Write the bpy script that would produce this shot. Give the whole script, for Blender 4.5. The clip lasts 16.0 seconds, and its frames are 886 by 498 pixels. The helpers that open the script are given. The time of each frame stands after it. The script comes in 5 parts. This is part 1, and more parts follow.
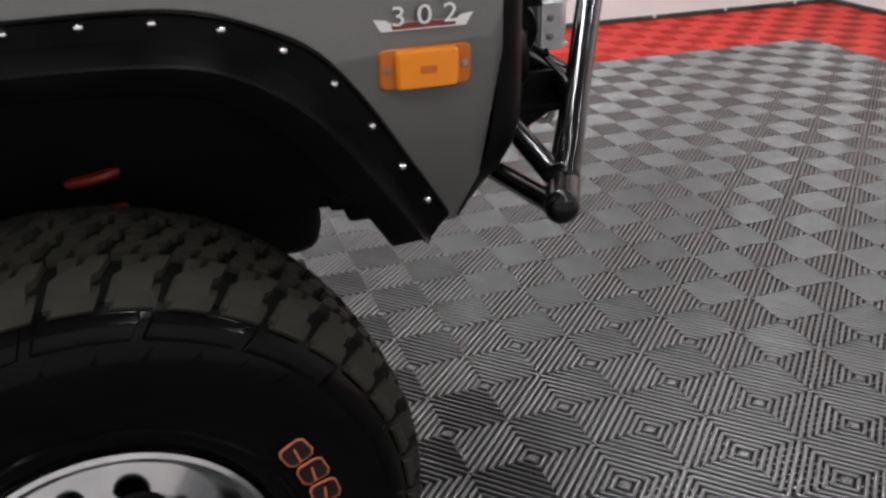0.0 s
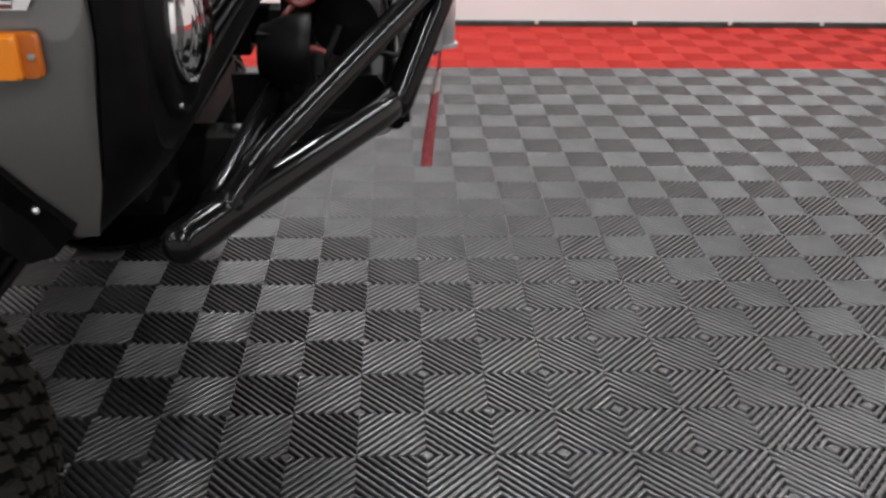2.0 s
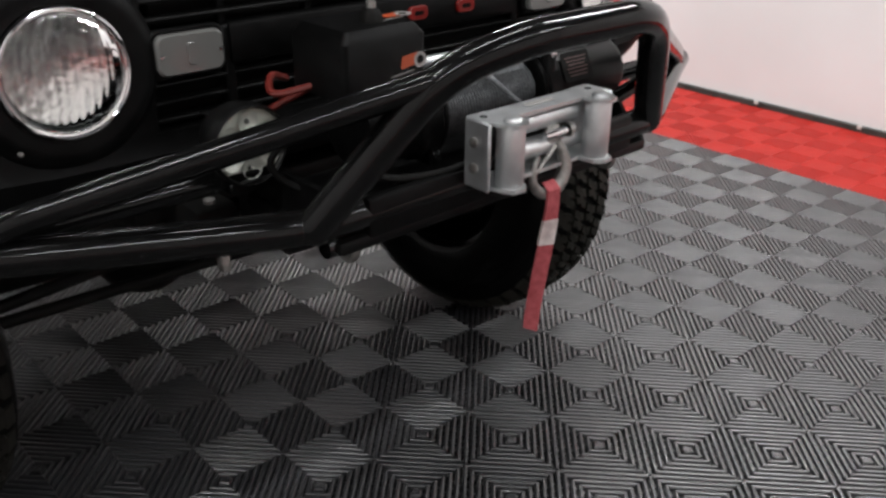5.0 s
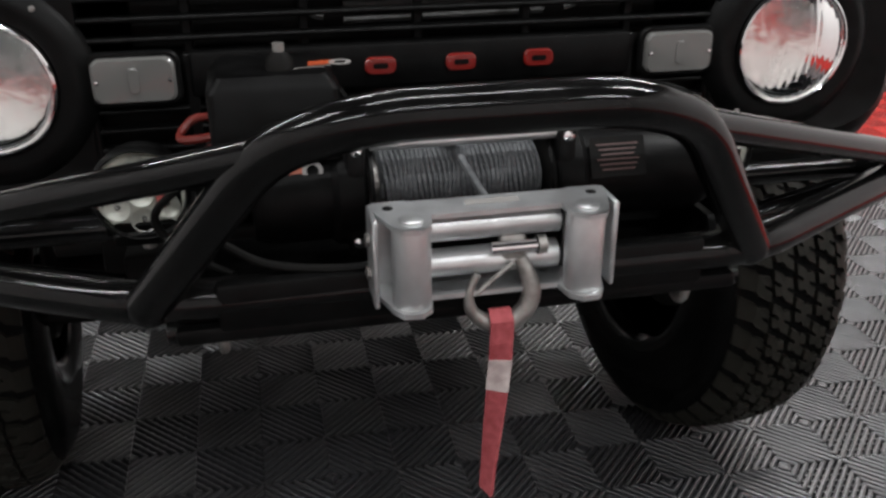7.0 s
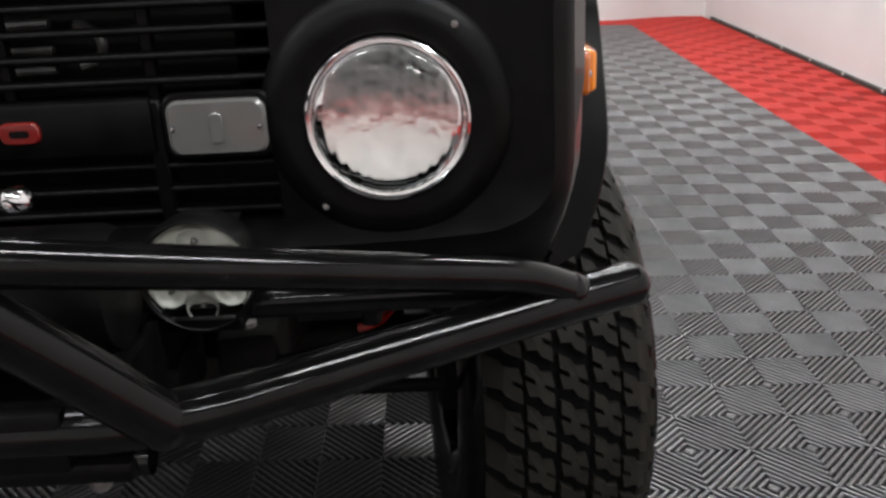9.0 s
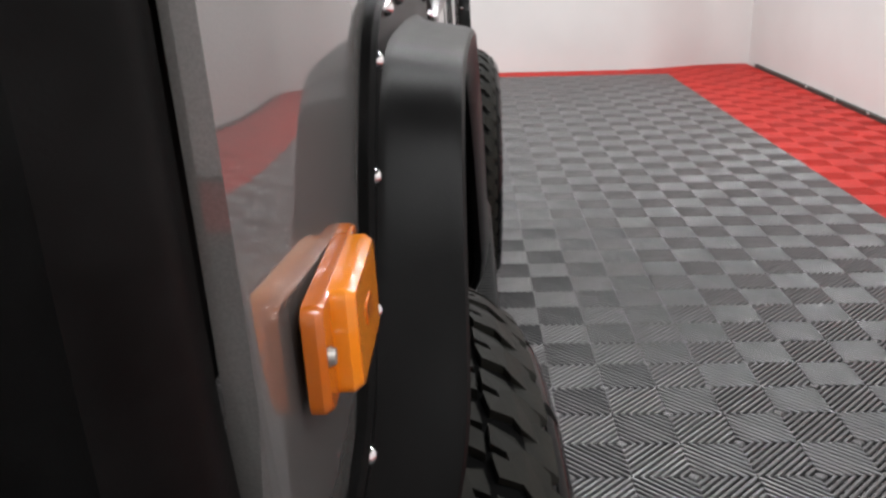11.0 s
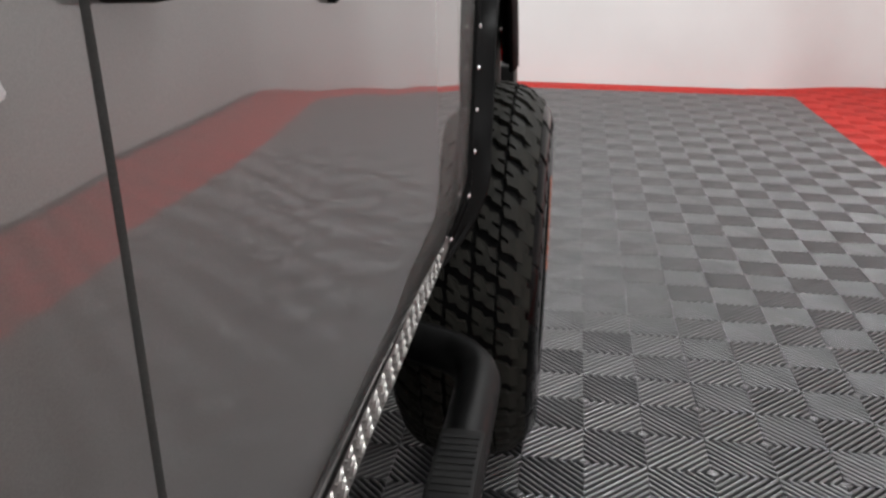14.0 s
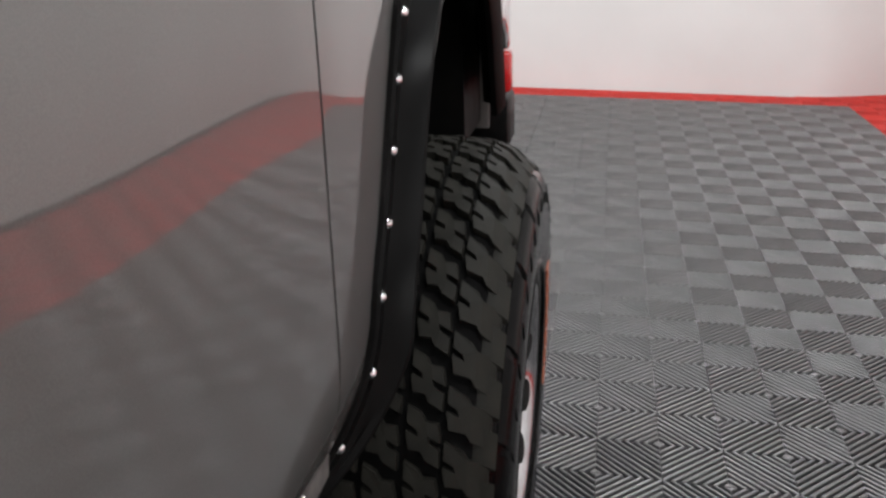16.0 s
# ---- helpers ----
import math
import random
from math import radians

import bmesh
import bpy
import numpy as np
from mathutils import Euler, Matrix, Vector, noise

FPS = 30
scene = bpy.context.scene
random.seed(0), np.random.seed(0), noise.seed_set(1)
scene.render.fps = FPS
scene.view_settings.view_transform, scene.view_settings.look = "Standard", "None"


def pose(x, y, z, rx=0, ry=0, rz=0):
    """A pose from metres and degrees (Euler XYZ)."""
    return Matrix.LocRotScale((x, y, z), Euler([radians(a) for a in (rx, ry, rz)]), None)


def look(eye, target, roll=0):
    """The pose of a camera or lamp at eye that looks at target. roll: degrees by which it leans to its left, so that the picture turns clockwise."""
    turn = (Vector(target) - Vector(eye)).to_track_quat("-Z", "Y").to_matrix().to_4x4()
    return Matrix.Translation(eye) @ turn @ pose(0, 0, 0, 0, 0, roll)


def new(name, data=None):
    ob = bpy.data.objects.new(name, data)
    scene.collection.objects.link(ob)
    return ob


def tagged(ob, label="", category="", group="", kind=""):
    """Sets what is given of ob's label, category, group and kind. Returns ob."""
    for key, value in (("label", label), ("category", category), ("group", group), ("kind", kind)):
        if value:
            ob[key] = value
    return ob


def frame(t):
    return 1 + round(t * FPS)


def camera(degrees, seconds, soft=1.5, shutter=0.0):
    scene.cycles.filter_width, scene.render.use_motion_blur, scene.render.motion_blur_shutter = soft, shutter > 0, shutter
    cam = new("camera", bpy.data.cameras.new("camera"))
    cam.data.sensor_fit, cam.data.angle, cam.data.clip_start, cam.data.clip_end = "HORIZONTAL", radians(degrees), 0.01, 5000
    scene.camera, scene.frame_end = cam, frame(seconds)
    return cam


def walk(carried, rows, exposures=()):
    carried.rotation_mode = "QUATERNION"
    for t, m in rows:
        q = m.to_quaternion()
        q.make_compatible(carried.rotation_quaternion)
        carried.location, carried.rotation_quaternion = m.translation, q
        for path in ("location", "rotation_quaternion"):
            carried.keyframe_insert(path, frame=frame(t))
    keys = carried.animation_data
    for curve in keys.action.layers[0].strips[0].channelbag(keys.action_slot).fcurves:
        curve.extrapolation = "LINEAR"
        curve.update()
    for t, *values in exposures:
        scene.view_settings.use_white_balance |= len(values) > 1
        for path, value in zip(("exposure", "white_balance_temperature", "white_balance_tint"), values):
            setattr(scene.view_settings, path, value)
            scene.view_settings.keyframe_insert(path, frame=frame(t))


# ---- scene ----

cam = camera(53.25, 16.0, soft=2.8)
PATH = [
    (0, (0.163, -1.85, 1.314), (0.715, -0.137, 0.443), -1.6),
    (0.5, (0.361, -1.802, 1.295), (0.889, -0.1, 0.388), -1.0),
    (1, (0.556, -1.808, 1.292), (0.987, -0.083, 0.375), -0.2),
    (1.5, (0.752, -1.809, 1.308), (1.03, -0.056, 0.386), 0.9),
    (2, (0.937, -1.735, 1.293), (1.033, 0.037, 0.371), 1.1),
    (2.5, (1.125, -1.67, 1.306), (0.998, 0.102, 0.388), 1.6),
    (3, (1.333, -1.576, 1.311), (0.933, 0.161, 0.405), 1.7),
    (3.5, (1.495, -1.45, 1.314), (0.851, 0.218, 0.418), 1.8),
    (4, (1.644, -1.301, 1.318), (0.759, 0.261, 0.438), 1.5),
    (4.5, (1.802, -1.125, 1.324), (0.655, 0.273, 0.469), 1.6),
    (5, (1.87, -0.959, 1.322), (0.535, 0.275, 0.488), 2.0),
    (7.5, (1.874, 0.002, 1.322), (0.069, 0.279, 0.507), 1.0),
    (8, (1.778, 0.223, 1.296), (-0.044, 0.425, 0.496), 0.2),
    (8.5, (1.684, 0.45, 1.297), (-0.149, 0.564, 0.504), 0.1),
    (9, (1.601, 0.65, 1.29), (-0.253, 0.69, 0.541), -0.6),
    (9.5, (1.475, 0.78, 1.282), (-0.392, 0.783, 0.564), -0.6),
    (12, (0.517, 1.002, 1.24), (-1.387, 0.873, 0.642), -1.4),
    (12.5, (0.363, 1.066, 1.257), (-1.526, 0.841, 0.64), -0.7),
    (13, (0.086, 1.053, 1.234), (-1.796, 0.815, 0.601), -0.4),
    (13.5, (-0.157, 1.044, 1.21), (-2.031, 0.799, 0.558), 0.1),
    (14, (-0.327, 1.059, 1.212), (-2.19, 0.795, 0.534), 0.7),
    (14.5, (-0.52, 1.061, 1.199), (-2.374, 0.809, 0.495), 1.3),
    (15, (-0.713, 1.066, 1.179), (-2.567, 0.813, 0.471), 1.2),
    (15.5, (-0.836, 1.108, 1.208), (-2.682, 0.792, 0.506), 0.5),
    (16, (-1.016, 1.107, 1.207), (-2.862, 0.77, 0.516), 0.3),
]
walk(cam, [(t, look(eye, target, roll)) for t, eye, target, roll in PATH])


# ---- world and lights ----
world = bpy.data.worlds.new("world")
scene.world = world
world.use_nodes = True
world.node_tree.nodes["Background"].inputs[0].default_value = (0.9, 0.92, 1.0, 1)
world.node_tree.nodes["Background"].inputs[1].default_value = 0.05


def lamp(name, x, y, z, sx, sy, watts, colour=(0.985, 0.99, 1.0)):
    data = bpy.data.lights.new(name, "AREA")
    data.shape, data.size, data.size_y, data.energy, data.color = "RECTANGLE", sx, sy, watts, colour
    ob = new(name, data)
    ob.matrix_world = pose(x, y, z)
    return ob


CEIL = 3.4
for lx, row in ((-6.5, (42, 36, 54)), (-4.0, (51, 44, 65)), (-1.5, (51, 44, 65)), (1.2, (54, 30, 70)), (3.6, (44, 40, 56))):
    for ly, watts in zip((-2.7, -0.1, 2.3), row):
        lamp("ceiling_light", lx, ly, CEIL - 0.06, 0.06, 1.8, watts)


# ---- materials ----
def material(name, colour, rough=0.5, metal=0.0, coat=0.0, spec=0.5, coat_rough=0.04, coat_ior=1.5):
    m = bpy.data.materials.new(name)
    m.use_nodes = True
    b = m.node_tree.nodes["Principled BSDF"]
    b.inputs["Base Color"].default_value = (*colour, 1)
    b.inputs["Roughness"].default_value = rough
    b.inputs["Metallic"].default_value = metal
    b.inputs["Coat Weight"].default_value = coat
    b.inputs["Coat Roughness"].default_value = coat_rough
    b.inputs["Specular IOR Level"].default_value = spec
    b.inputs["Coat IOR"].default_value = coat_ior
    return m


def vary(m, scale, dark, light, rough=None, bump=0.0, bump_scale=400.0, detail=5.0, coords="Object", at=(0.35, 0.7)):
    """Mottles the colour between two tones, spreads the roughness and adds a fine relief."""
    nt = m.node_tree
    b = nt.nodes["Principled BSDF"]
    tc = nt.nodes.new("ShaderNodeTexCoord")
    src = nt.nodes.new("ShaderNodeNewGeometry").outputs["Position"] if coords == "World" else tc.outputs[coords]
    n = nt.nodes.new("ShaderNodeTexNoise")
    n.inputs["Scale"].default_value, n.inputs["Detail"].default_value = scale, detail
    nt.links.new(src, n.inputs["Vector"])
    r = nt.nodes.new("ShaderNodeValToRGB")
    r.color_ramp.elements[0].position, r.color_ramp.elements[1].position = at
    r.color_ramp.elements[0].color, r.color_ramp.elements[1].color = (*dark, 1), (*light, 1)
    nt.links.new(n.outputs["Fac"], r.inputs["Fac"])
    nt.links.new(r.outputs["Color"], b.inputs["Base Color"])
    if rough:
        mr = nt.nodes.new("ShaderNodeMapRange")
        mr.inputs["To Min"].default_value, mr.inputs["To Max"].default_value = rough
        nt.links.new(n.outputs["Fac"], mr.inputs["Value"])
        nt.links.new(mr.outputs["Result"], b.inputs["Roughness"])
    if bump:
        f = nt.nodes.new("ShaderNodeTexNoise")
        f.inputs["Scale"].default_value, f.inputs["Detail"].default_value = bump_scale, 3
        nt.links.new(src, f.inputs["Vector"])
        bp = nt.nodes.new("ShaderNodeBump")
        bp.inputs["Strength"].default_value, bp.inputs["Distance"].default_value = bump, 0.002
        nt.links.new(f.outputs["Fac"], bp.inputs["Height"])
        nt.links.new(bp.outputs["Normal"], b.inputs["Normal"])
    return m


TILE_GREY = vary(material("grey_tile_plastic", (0.015, 0.016, 0.018), 0.34, 0.0, 1.0, 0.75, 0.32, 1.8), 3.0, (0.0105, 0.0112, 0.0132), (0.0170, 0.0181, 0.0210), (0.30, 0.38), 0.02, 300, coords="World")
TILE_RED = vary(material("red_tile_plastic", (0.55, 0.02, 0.012), 0.48, spec=0.35), 3.0, (0.41, 0.016, 0.010), (0.49, 0.023, 0.015), (0.42, 0.54), 0.02, 300, coords="World")
# slab coloured near-black so the gaps between tile ribs read as shade
SHADED_CONCRETE = vary(material("concrete", (0.06, 0.06, 0.06), 0.9), 4.0, (0.008, 0.008, 0.008), (0.014, 0.0135, 0.013), coords="World")
# white tinted slightly pink for light bounced off the red tile border
WALL = vary(material("white_wall_paint", (0.8, 0.79, 0.78), 0.6), 1.3, (0.70, 0.676, 0.663), (0.75, 0.726, 0.713), (0.5, 0.65), 0.15, 60, coords="World")
CEILING = vary(material("ceiling_paint", (0.8, 0.8, 0.8), 0.8), 1.0, (0.07, 0.07, 0.073), (0.09, 0.09, 0.093), coords="World")
TRACK = vary(material("dark_track_metal", (0.05, 0.055, 0.05), 0.5, 0.4), 8, (0.035, 0.04, 0.036), (0.07, 0.075, 0.068), (0.4, 0.6), coords="World")
CLIP = material("pale_clip", (0.55, 0.54, 0.5), 0.5)
PAINT = vary(material("grey_car_paint", (0.11, 0.11, 0.11), 0.45, 0.4, 1.0, 0.4, 0.03, 1.75), 900, (0.095, 0.093, 0.09), (0.12, 0.117, 0.113), (0.4, 0.48), coords="Object")
SATIN = vary(material("satin_black_paint", (0.003, 0.003, 0.003), 0.4, spec=0.1), 30, (0.0018, 0.0018, 0.0018), (0.004, 0.004, 0.004), (0.34, 0.48), 0.06, 500)
GLOSS = vary(material("gloss_black_paint", (0.003, 0.003, 0.003), 0.1, spec=0.22), 25, (0.002, 0.002, 0.002), (0.0045, 0.0045, 0.0045), (0.07, 0.16), 0.03, 200)
FLARE = vary(material("black_flare_plastic", (0.004, 0.004, 0.004), 0.32, spec=0.055), 12, (0.0026, 0.0025, 0.0025), (0.0055, 0.0053, 0.0052), (0.27, 0.40), 0.08, 700)
RUBBER = vary(material("tyre_rubber", (0.01, 0.01, 0.009), 0.6, spec=0.1), 14, (0.011, 0.0107, 0.0090), (0.021, 0.0200, 0.0165), (0.5, 0.7), 0.15, 250)
STEP = vary(material("black_step_rubber", (0.007, 0.007, 0.007), 0.6, spec=0.12), 20, (0.005, 0.005, 0.005), (0.010, 0.010, 0.0095), (0.5, 0.65), 0.1, 300)
# tyre rubber blackened to put shade into the tread grooves
GROOVE = material("shaded_groove_rubber", (0.003, 0.003, 0.003), 0.8, spec=0.05)
SIDEWALL = vary(material("sidewall_rubber", (0.003, 0.003, 0.003), 0.35, spec=0.10), 10, (0.0016, 0.0016, 0.0016), (0.003, 0.003, 0.0029), (0.10, 0.2), 0.04, 200)
# chassis black, also used as painted shade behind seams, in slots and holes
CHASSIS = vary(material("dark_chassis_and_shade", (0.004, 0.004, 0.004), 0.6, spec=0.1), 20, (0.0025, 0.0025, 0.0025), (0.006, 0.0056, 0.005), (0.5, 0.7))
ALLOY = vary(material("polished_aluminium", (0.5, 0.5, 0.51), 0.12, 1.0), 18, (0.42, 0.42, 0.43), (0.55, 0.55, 0.56), (0.06, 0.16))
CHROME = material("chrome", (0.8, 0.8, 0.81), 0.08, 1.0)
ZINC = vary(material("galvanised_steel", (0.55, 0.56, 0.57), 0.38, 0.85), 22, (0.50, 0.515, 0.52), (0.68, 0.695, 0.70), (0.28, 0.46), 0.05, 300)
STEEL = vary(material("dull_steel", (0.32, 0.31, 0.3), 0.42, 0.8), 60, (0.22, 0.21, 0.2), (0.38, 0.37, 0.35), (0.34, 0.55))
COOLER = vary(material("dull_cooler_metal", (0.07, 0.07, 0.07), 0.5, 0.5), 40, (0.045, 0.045, 0.044), (0.10, 0.10, 0.097), (0.4, 0.6))
ROPE = vary(material("grey_winch_rope", (0.12, 0.125, 0.13), 0.6, 0.3), 200, (0.07, 0.075, 0.08), (0.15, 0.155, 0.16), (0.5, 0.7), 0.5, 900)
AMBER = material("amber_lens", (0.72, 0.21, 0.008), 0.2, 0.0, 0.6)
AMBER_DARK = material("dark_amber", (0.42, 0.1, 0.006), 0.25, 0.0, 0.6)
LENS = material("frosted_lens", (0.105, 0.105, 0.1), 0.25, 0.0, 0.5)
REFLECT = vary(material("headlight_reflector", (0.9, 0.9, 0.89), 0.2, 1.0), 40, (0.82, 0.82, 0.81), (0.93, 0.93, 0.92), (0.06, 0.3), 0.5, 60)
LED_BOWL = material("pale_reflector_bed", (0.52, 0.52, 0.47), 0.45, 0.0)
LED = material("led_reflector", (0.52, 0.52, 0.48), 0.35, 0.3)
REDPLASTIC = material("red_letter_plastic", (0.15, 0.006, 0.004), 0.3, 0.0, 0.5)
STRAP = vary(material("red_webbing", (0.38, 0.06, 0.07), 0.75), 90, (0.28, 0.042, 0.05), (0.42, 0.085, 0.095), None, 0.5, 900)
STRAP_BAND = vary(material("pale_strap_label", (0.55, 0.48, 0.46), 0.5), 60, (0.4, 0.33, 0.32), (0.62, 0.56, 0.54))
MARK_RED = material("dark_red_print", (0.012, 0.003, 0.003), 0.4)
MARK_LINE = material("faded_orange_print", (0.42, 0.12, 0.06), 0.5)
BADGE = vary(material("dull_badge_chrome", (0.5, 0.5, 0.51), 0.22, 1.0), 60, (0.42, 0.42, 0.43), (0.55, 0.55, 0.56), (0.28, 0.42))
CHEQUER = vary(material("worn_chequer_plate", (0.34, 0.33, 0.32), 0.4, 0.9), 70, (0.24, 0.235, 0.225), (0.4, 0.39, 0.375), (0.3, 0.5))
ORANGE = material("orange_sticker", (0.34, 0.06, 0.02), 0.4)
FADED = material("faded_red_print", (0.055, 0.028, 0.025), 0.5)
PALE = material("pale_print", (0.22, 0.21, 0.2), 0.45)
REDSPRING = material("red_spring_paint", (0.3, 0.015, 0.01), 0.35)
WIRE = material("red_wire", (0.12, 0.012, 0.008), 0.4)
REDTAIL = material("red_tail_lens", (0.45, 0.01, 0.01), 0.2, 0.0, 0.5)


def glass_material(name, fluted):
    """A thin clear pane with a mirror gloss that grows towards the edge; a fluted one bends what lies behind."""
    m = bpy.data.materials.new(name)
    m.use_nodes = True
    nt = m.node_tree
    nt.nodes.remove(nt.nodes["Principled BSDF"])
    out = nt.nodes["Material Output"]
    mix = nt.nodes.new("ShaderNodeMixShader")
    clear = nt.nodes.new("ShaderNodeBsdfRefraction" if fluted else "ShaderNodeBsdfTransparent")
    clear.inputs["Color"].default_value = (0.95, 0.96, 0.95, 1)
    gloss = nt.nodes.new("ShaderNodeBsdfGlossy")
    gloss.inputs["Roughness"].default_value = 0.04
    fr = nt.nodes.new("ShaderNodeFresnel")
    fr.inputs["IOR"].default_value = 1.45
    nt.links.new(fr.outputs["Fac"], mix.inputs["Fac"])
    nt.links.new(clear.outputs["BSDF"], mix.inputs[1])
    nt.links.new(gloss.outputs["BSDF"], mix.inputs[2])
    nt.links.new(mix.outputs["Shader"], out.inputs["Surface"])
    if fluted:
        clear.inputs["IOR"].default_value = 1.12
        clear.inputs["Roughness"].default_value = 0.02
        tc = nt.nodes.new("ShaderNodeTexCoord")
        # prisms: upright flutes crossed by a few level steps
        heights = []
        for direction, scale, weight in (("Y", 26, 1.0), ("Z", 9, 0.9)):
            w = nt.nodes.new("ShaderNodeTexWave")
            w.bands_direction = direction
            w.wave_profile = "SIN" if direction == "Y" else "SAW"
            w.inputs["Scale"].default_value = scale
            w.inputs["Distortion"].default_value = 0.6
            nt.links.new(tc.outputs["Object"], w.inputs["Vector"])
            mul = nt.nodes.new("ShaderNodeMath")
            mul.operation = "MULTIPLY"
            mul.inputs[1].default_value = weight
            nt.links.new(w.outputs["Fac"], mul.inputs[0])
            heights.append(mul)
        add = nt.nodes.new("ShaderNodeMath")
        nt.links.new(heights[0].outputs[0], add.inputs[0])
        nt.links.new(heights[1].outputs[0], add.inputs[1])
        bp = nt.nodes.new("ShaderNodeBump")
        bp.inputs["Strength"].default_value, bp.inputs["Distance"].default_value = 0.5, 0.003
        nt.links.new(add.outputs[0], bp.inputs["Height"])
        soft = nt.nodes.new("ShaderNodeBump")
        soft.inputs["Strength"].default_value, soft.inputs["Distance"].default_value = 0.1, 0.003
        nt.links.new(add.outputs[0], soft.inputs["Height"])
        nt.links.new(bp.outputs["Normal"], clear.inputs["Normal"])
        nt.links.new(soft.outputs["Normal"], gloss.inputs["Normal"])
        nt.links.new(soft.outputs["Normal"], fr.inputs["Normal"])
    return m


GLASS = glass_material("headlight_glass", True)
GLASS_PLAIN = glass_material("lamp_cover_glass", False)

# ---- mesh helpers ----
# the truck sits a little lower on its right springs; front panel and bumper sit slightly to the left
LEAN = Matrix.Translation((0, 0, 0.95)) @ pose(0, 0, 0, 1.9, 0, 0) @ Matrix.Translation((0, 0, -0.95))
FRAME = 2
LEAN_FRAME = Matrix.Translation((0, 0.018, 0)) @ LEAN


def part(name, bm, mat, parent=None, label="", smooth=True, lean=False, angle=40):
    """One mesh object from a bmesh, under a thing or under a part."""
    if lean:
        bm.transform(LEAN_FRAME if lean == FRAME else LEAN)
    me = bpy.data.meshes.new(name)
    bm.to_mesh(me)
    bm.free()
    me.materials.append(mat)
    if smooth:
        me.polygons.foreach_set("use_smooth", [True] * len(me.polygons))
        me.set_sharp_from_angle(angle=radians(angle))
    ob = new(name, me)
    ob.parent = parent
    if label:
        ob["label"] = label
    return ob


def share(ob, m, parent, name=None):
    """Another object on the same mesh."""
    o = new(name or ob.name.split(".")[0], ob.data)
    o.parent = parent
    o.matrix_basis = m
    return o


def add_box(bm, a, b, bevel=0.0, seg=2):
    r = bmesh.ops.create_cube(bm, size=1)
    for v in r["verts"]:
        v.co = Vector([a[k] + (b[k] - a[k]) * (v.co[k] + 0.5) for k in range(3)])
    if bevel:
        edges = list({e for v in r["verts"] for e in v.link_edges})
        bmesh.ops.bevel(bm, geom=edges, offset=bevel, segments=seg, profile=0.5, affect="EDGES")
    return bm


def box(a, b, bevel=0.0, seg=2):
    return add_box(bmesh.new(), a, b, bevel, seg)


def smooth_path(points, n=6):
    """A Catmull-Rom curve through the points."""
    p = [Vector(v) for v in points]
    p = [2 * p[0] - p[1]] + p + [2 * p[-1] - p[-2]]
    out = []
    for i in range(1, len(p) - 2):
        for k in range(n):
            t = k / n
            out.append(0.5 * (2 * p[i] + (p[i + 1] - p[i - 1]) * t + (2 * p[i - 1] - 5 * p[i] + 4 * p[i + 1] - p[i + 2]) * t * t + (3 * p[i] - p[i - 1] - 3 * p[i + 1] + p[i + 2]) * t ** 3))
    out.append(p[-2].copy())
    return out


def round_corners(points, radius, n=7):
    """A polyline whose inner corners are bent with a radius."""
    p = [Vector(v) for v in points]
    out = [p[0]]
    for i in range(1, len(p) - 1):
        a, b = (p[i - 1] - p[i]), (p[i + 1] - p[i])
        cut = min(radius, a.length * 0.45, b.length * 0.45)
        s, e = p[i] + a.normalized() * cut, p[i] + b.normalized() * cut
        for k in range(n + 1):
            t = k / n
            out.append((1 - t) ** 2 * s + 2 * t * (1 - t) * p[i] + t * t * e)
    out.append(p[-1])
    return out


def add_tube(bm, points, r, seg=16, caps=True):
    """A round bar along a path."""
    p = [Vector(v) for v in points]
    rings, side = [], None
    for i, v in enumerate(p):
        d = (p[min(i + 1, len(p) - 1)] - p[max(i - 1, 0)]).normalized()
        if side is None:
            side = d.orthogonal().normalized()
        side = (side - d * side.dot(d)).normalized()
        up = d.cross(side)
        rad = r(i / max(1, len(p) - 1)) if callable(r) else r
        rings.append([bm.verts.new(v + rad * (math.cos(a) * side + math.sin(a) * up)) for a in (2 * math.pi * k / seg for k in range(seg))])
    for a, b in zip(rings, rings[1:]):
        for k in range(seg):
            bm.faces.new((a[k], a[(k + 1) % seg], b[(k + 1) % seg], b[k]))
    if caps:
        bm.faces.new(rings[0][::-1])
        bm.faces.new(rings[-1])
    return bm


def tube(points, r, seg=16, caps=True):
    return add_tube(bmesh.new(), points, r, seg, caps)


def add_lathe(bm, profile, m, seg=48, close=False):
    """Turns (radius, height) pairs round the local z axis, then lays them by m."""
    rings = []
    for r, h in profile:
        rings.append([bm.verts.new(m @ Vector((r * math.cos(a), r * math.sin(a), h))) for a in (2 * math.pi * k / seg for k in range(seg))])
    for a, b in zip(rings, rings[1:]):
        for k in range(seg):
            bm.faces.new((a[k], a[(k + 1) % seg], b[(k + 1) % seg], b[k]))
    if close:
        bm.faces.new(rings[0][::-1])
        bm.faces.new(rings[-1])
    return bm


def lathe(profile, m, seg=48, close=False):
    return add_lathe(bmesh.new(), profile, m, seg, close)


def rounded_outline(w, h, r, n=5):
    """Points of a rectangle with round corners, counter-clockwise."""
    out = []
    for cx, cy, a0 in ((w / 2 - r, h / 2 - r, 0), (-w / 2 + r, h / 2 - r, 90), (-w / 2 + r, -h / 2 + r, 180), (w / 2 - r, -h / 2 + r, 270)):
        for k in range(n + 1):
            a = radians(a0 + 90 * k / n)
            out.append((cx + r * math.cos(a), cy + r * math.sin(a)))
    return out


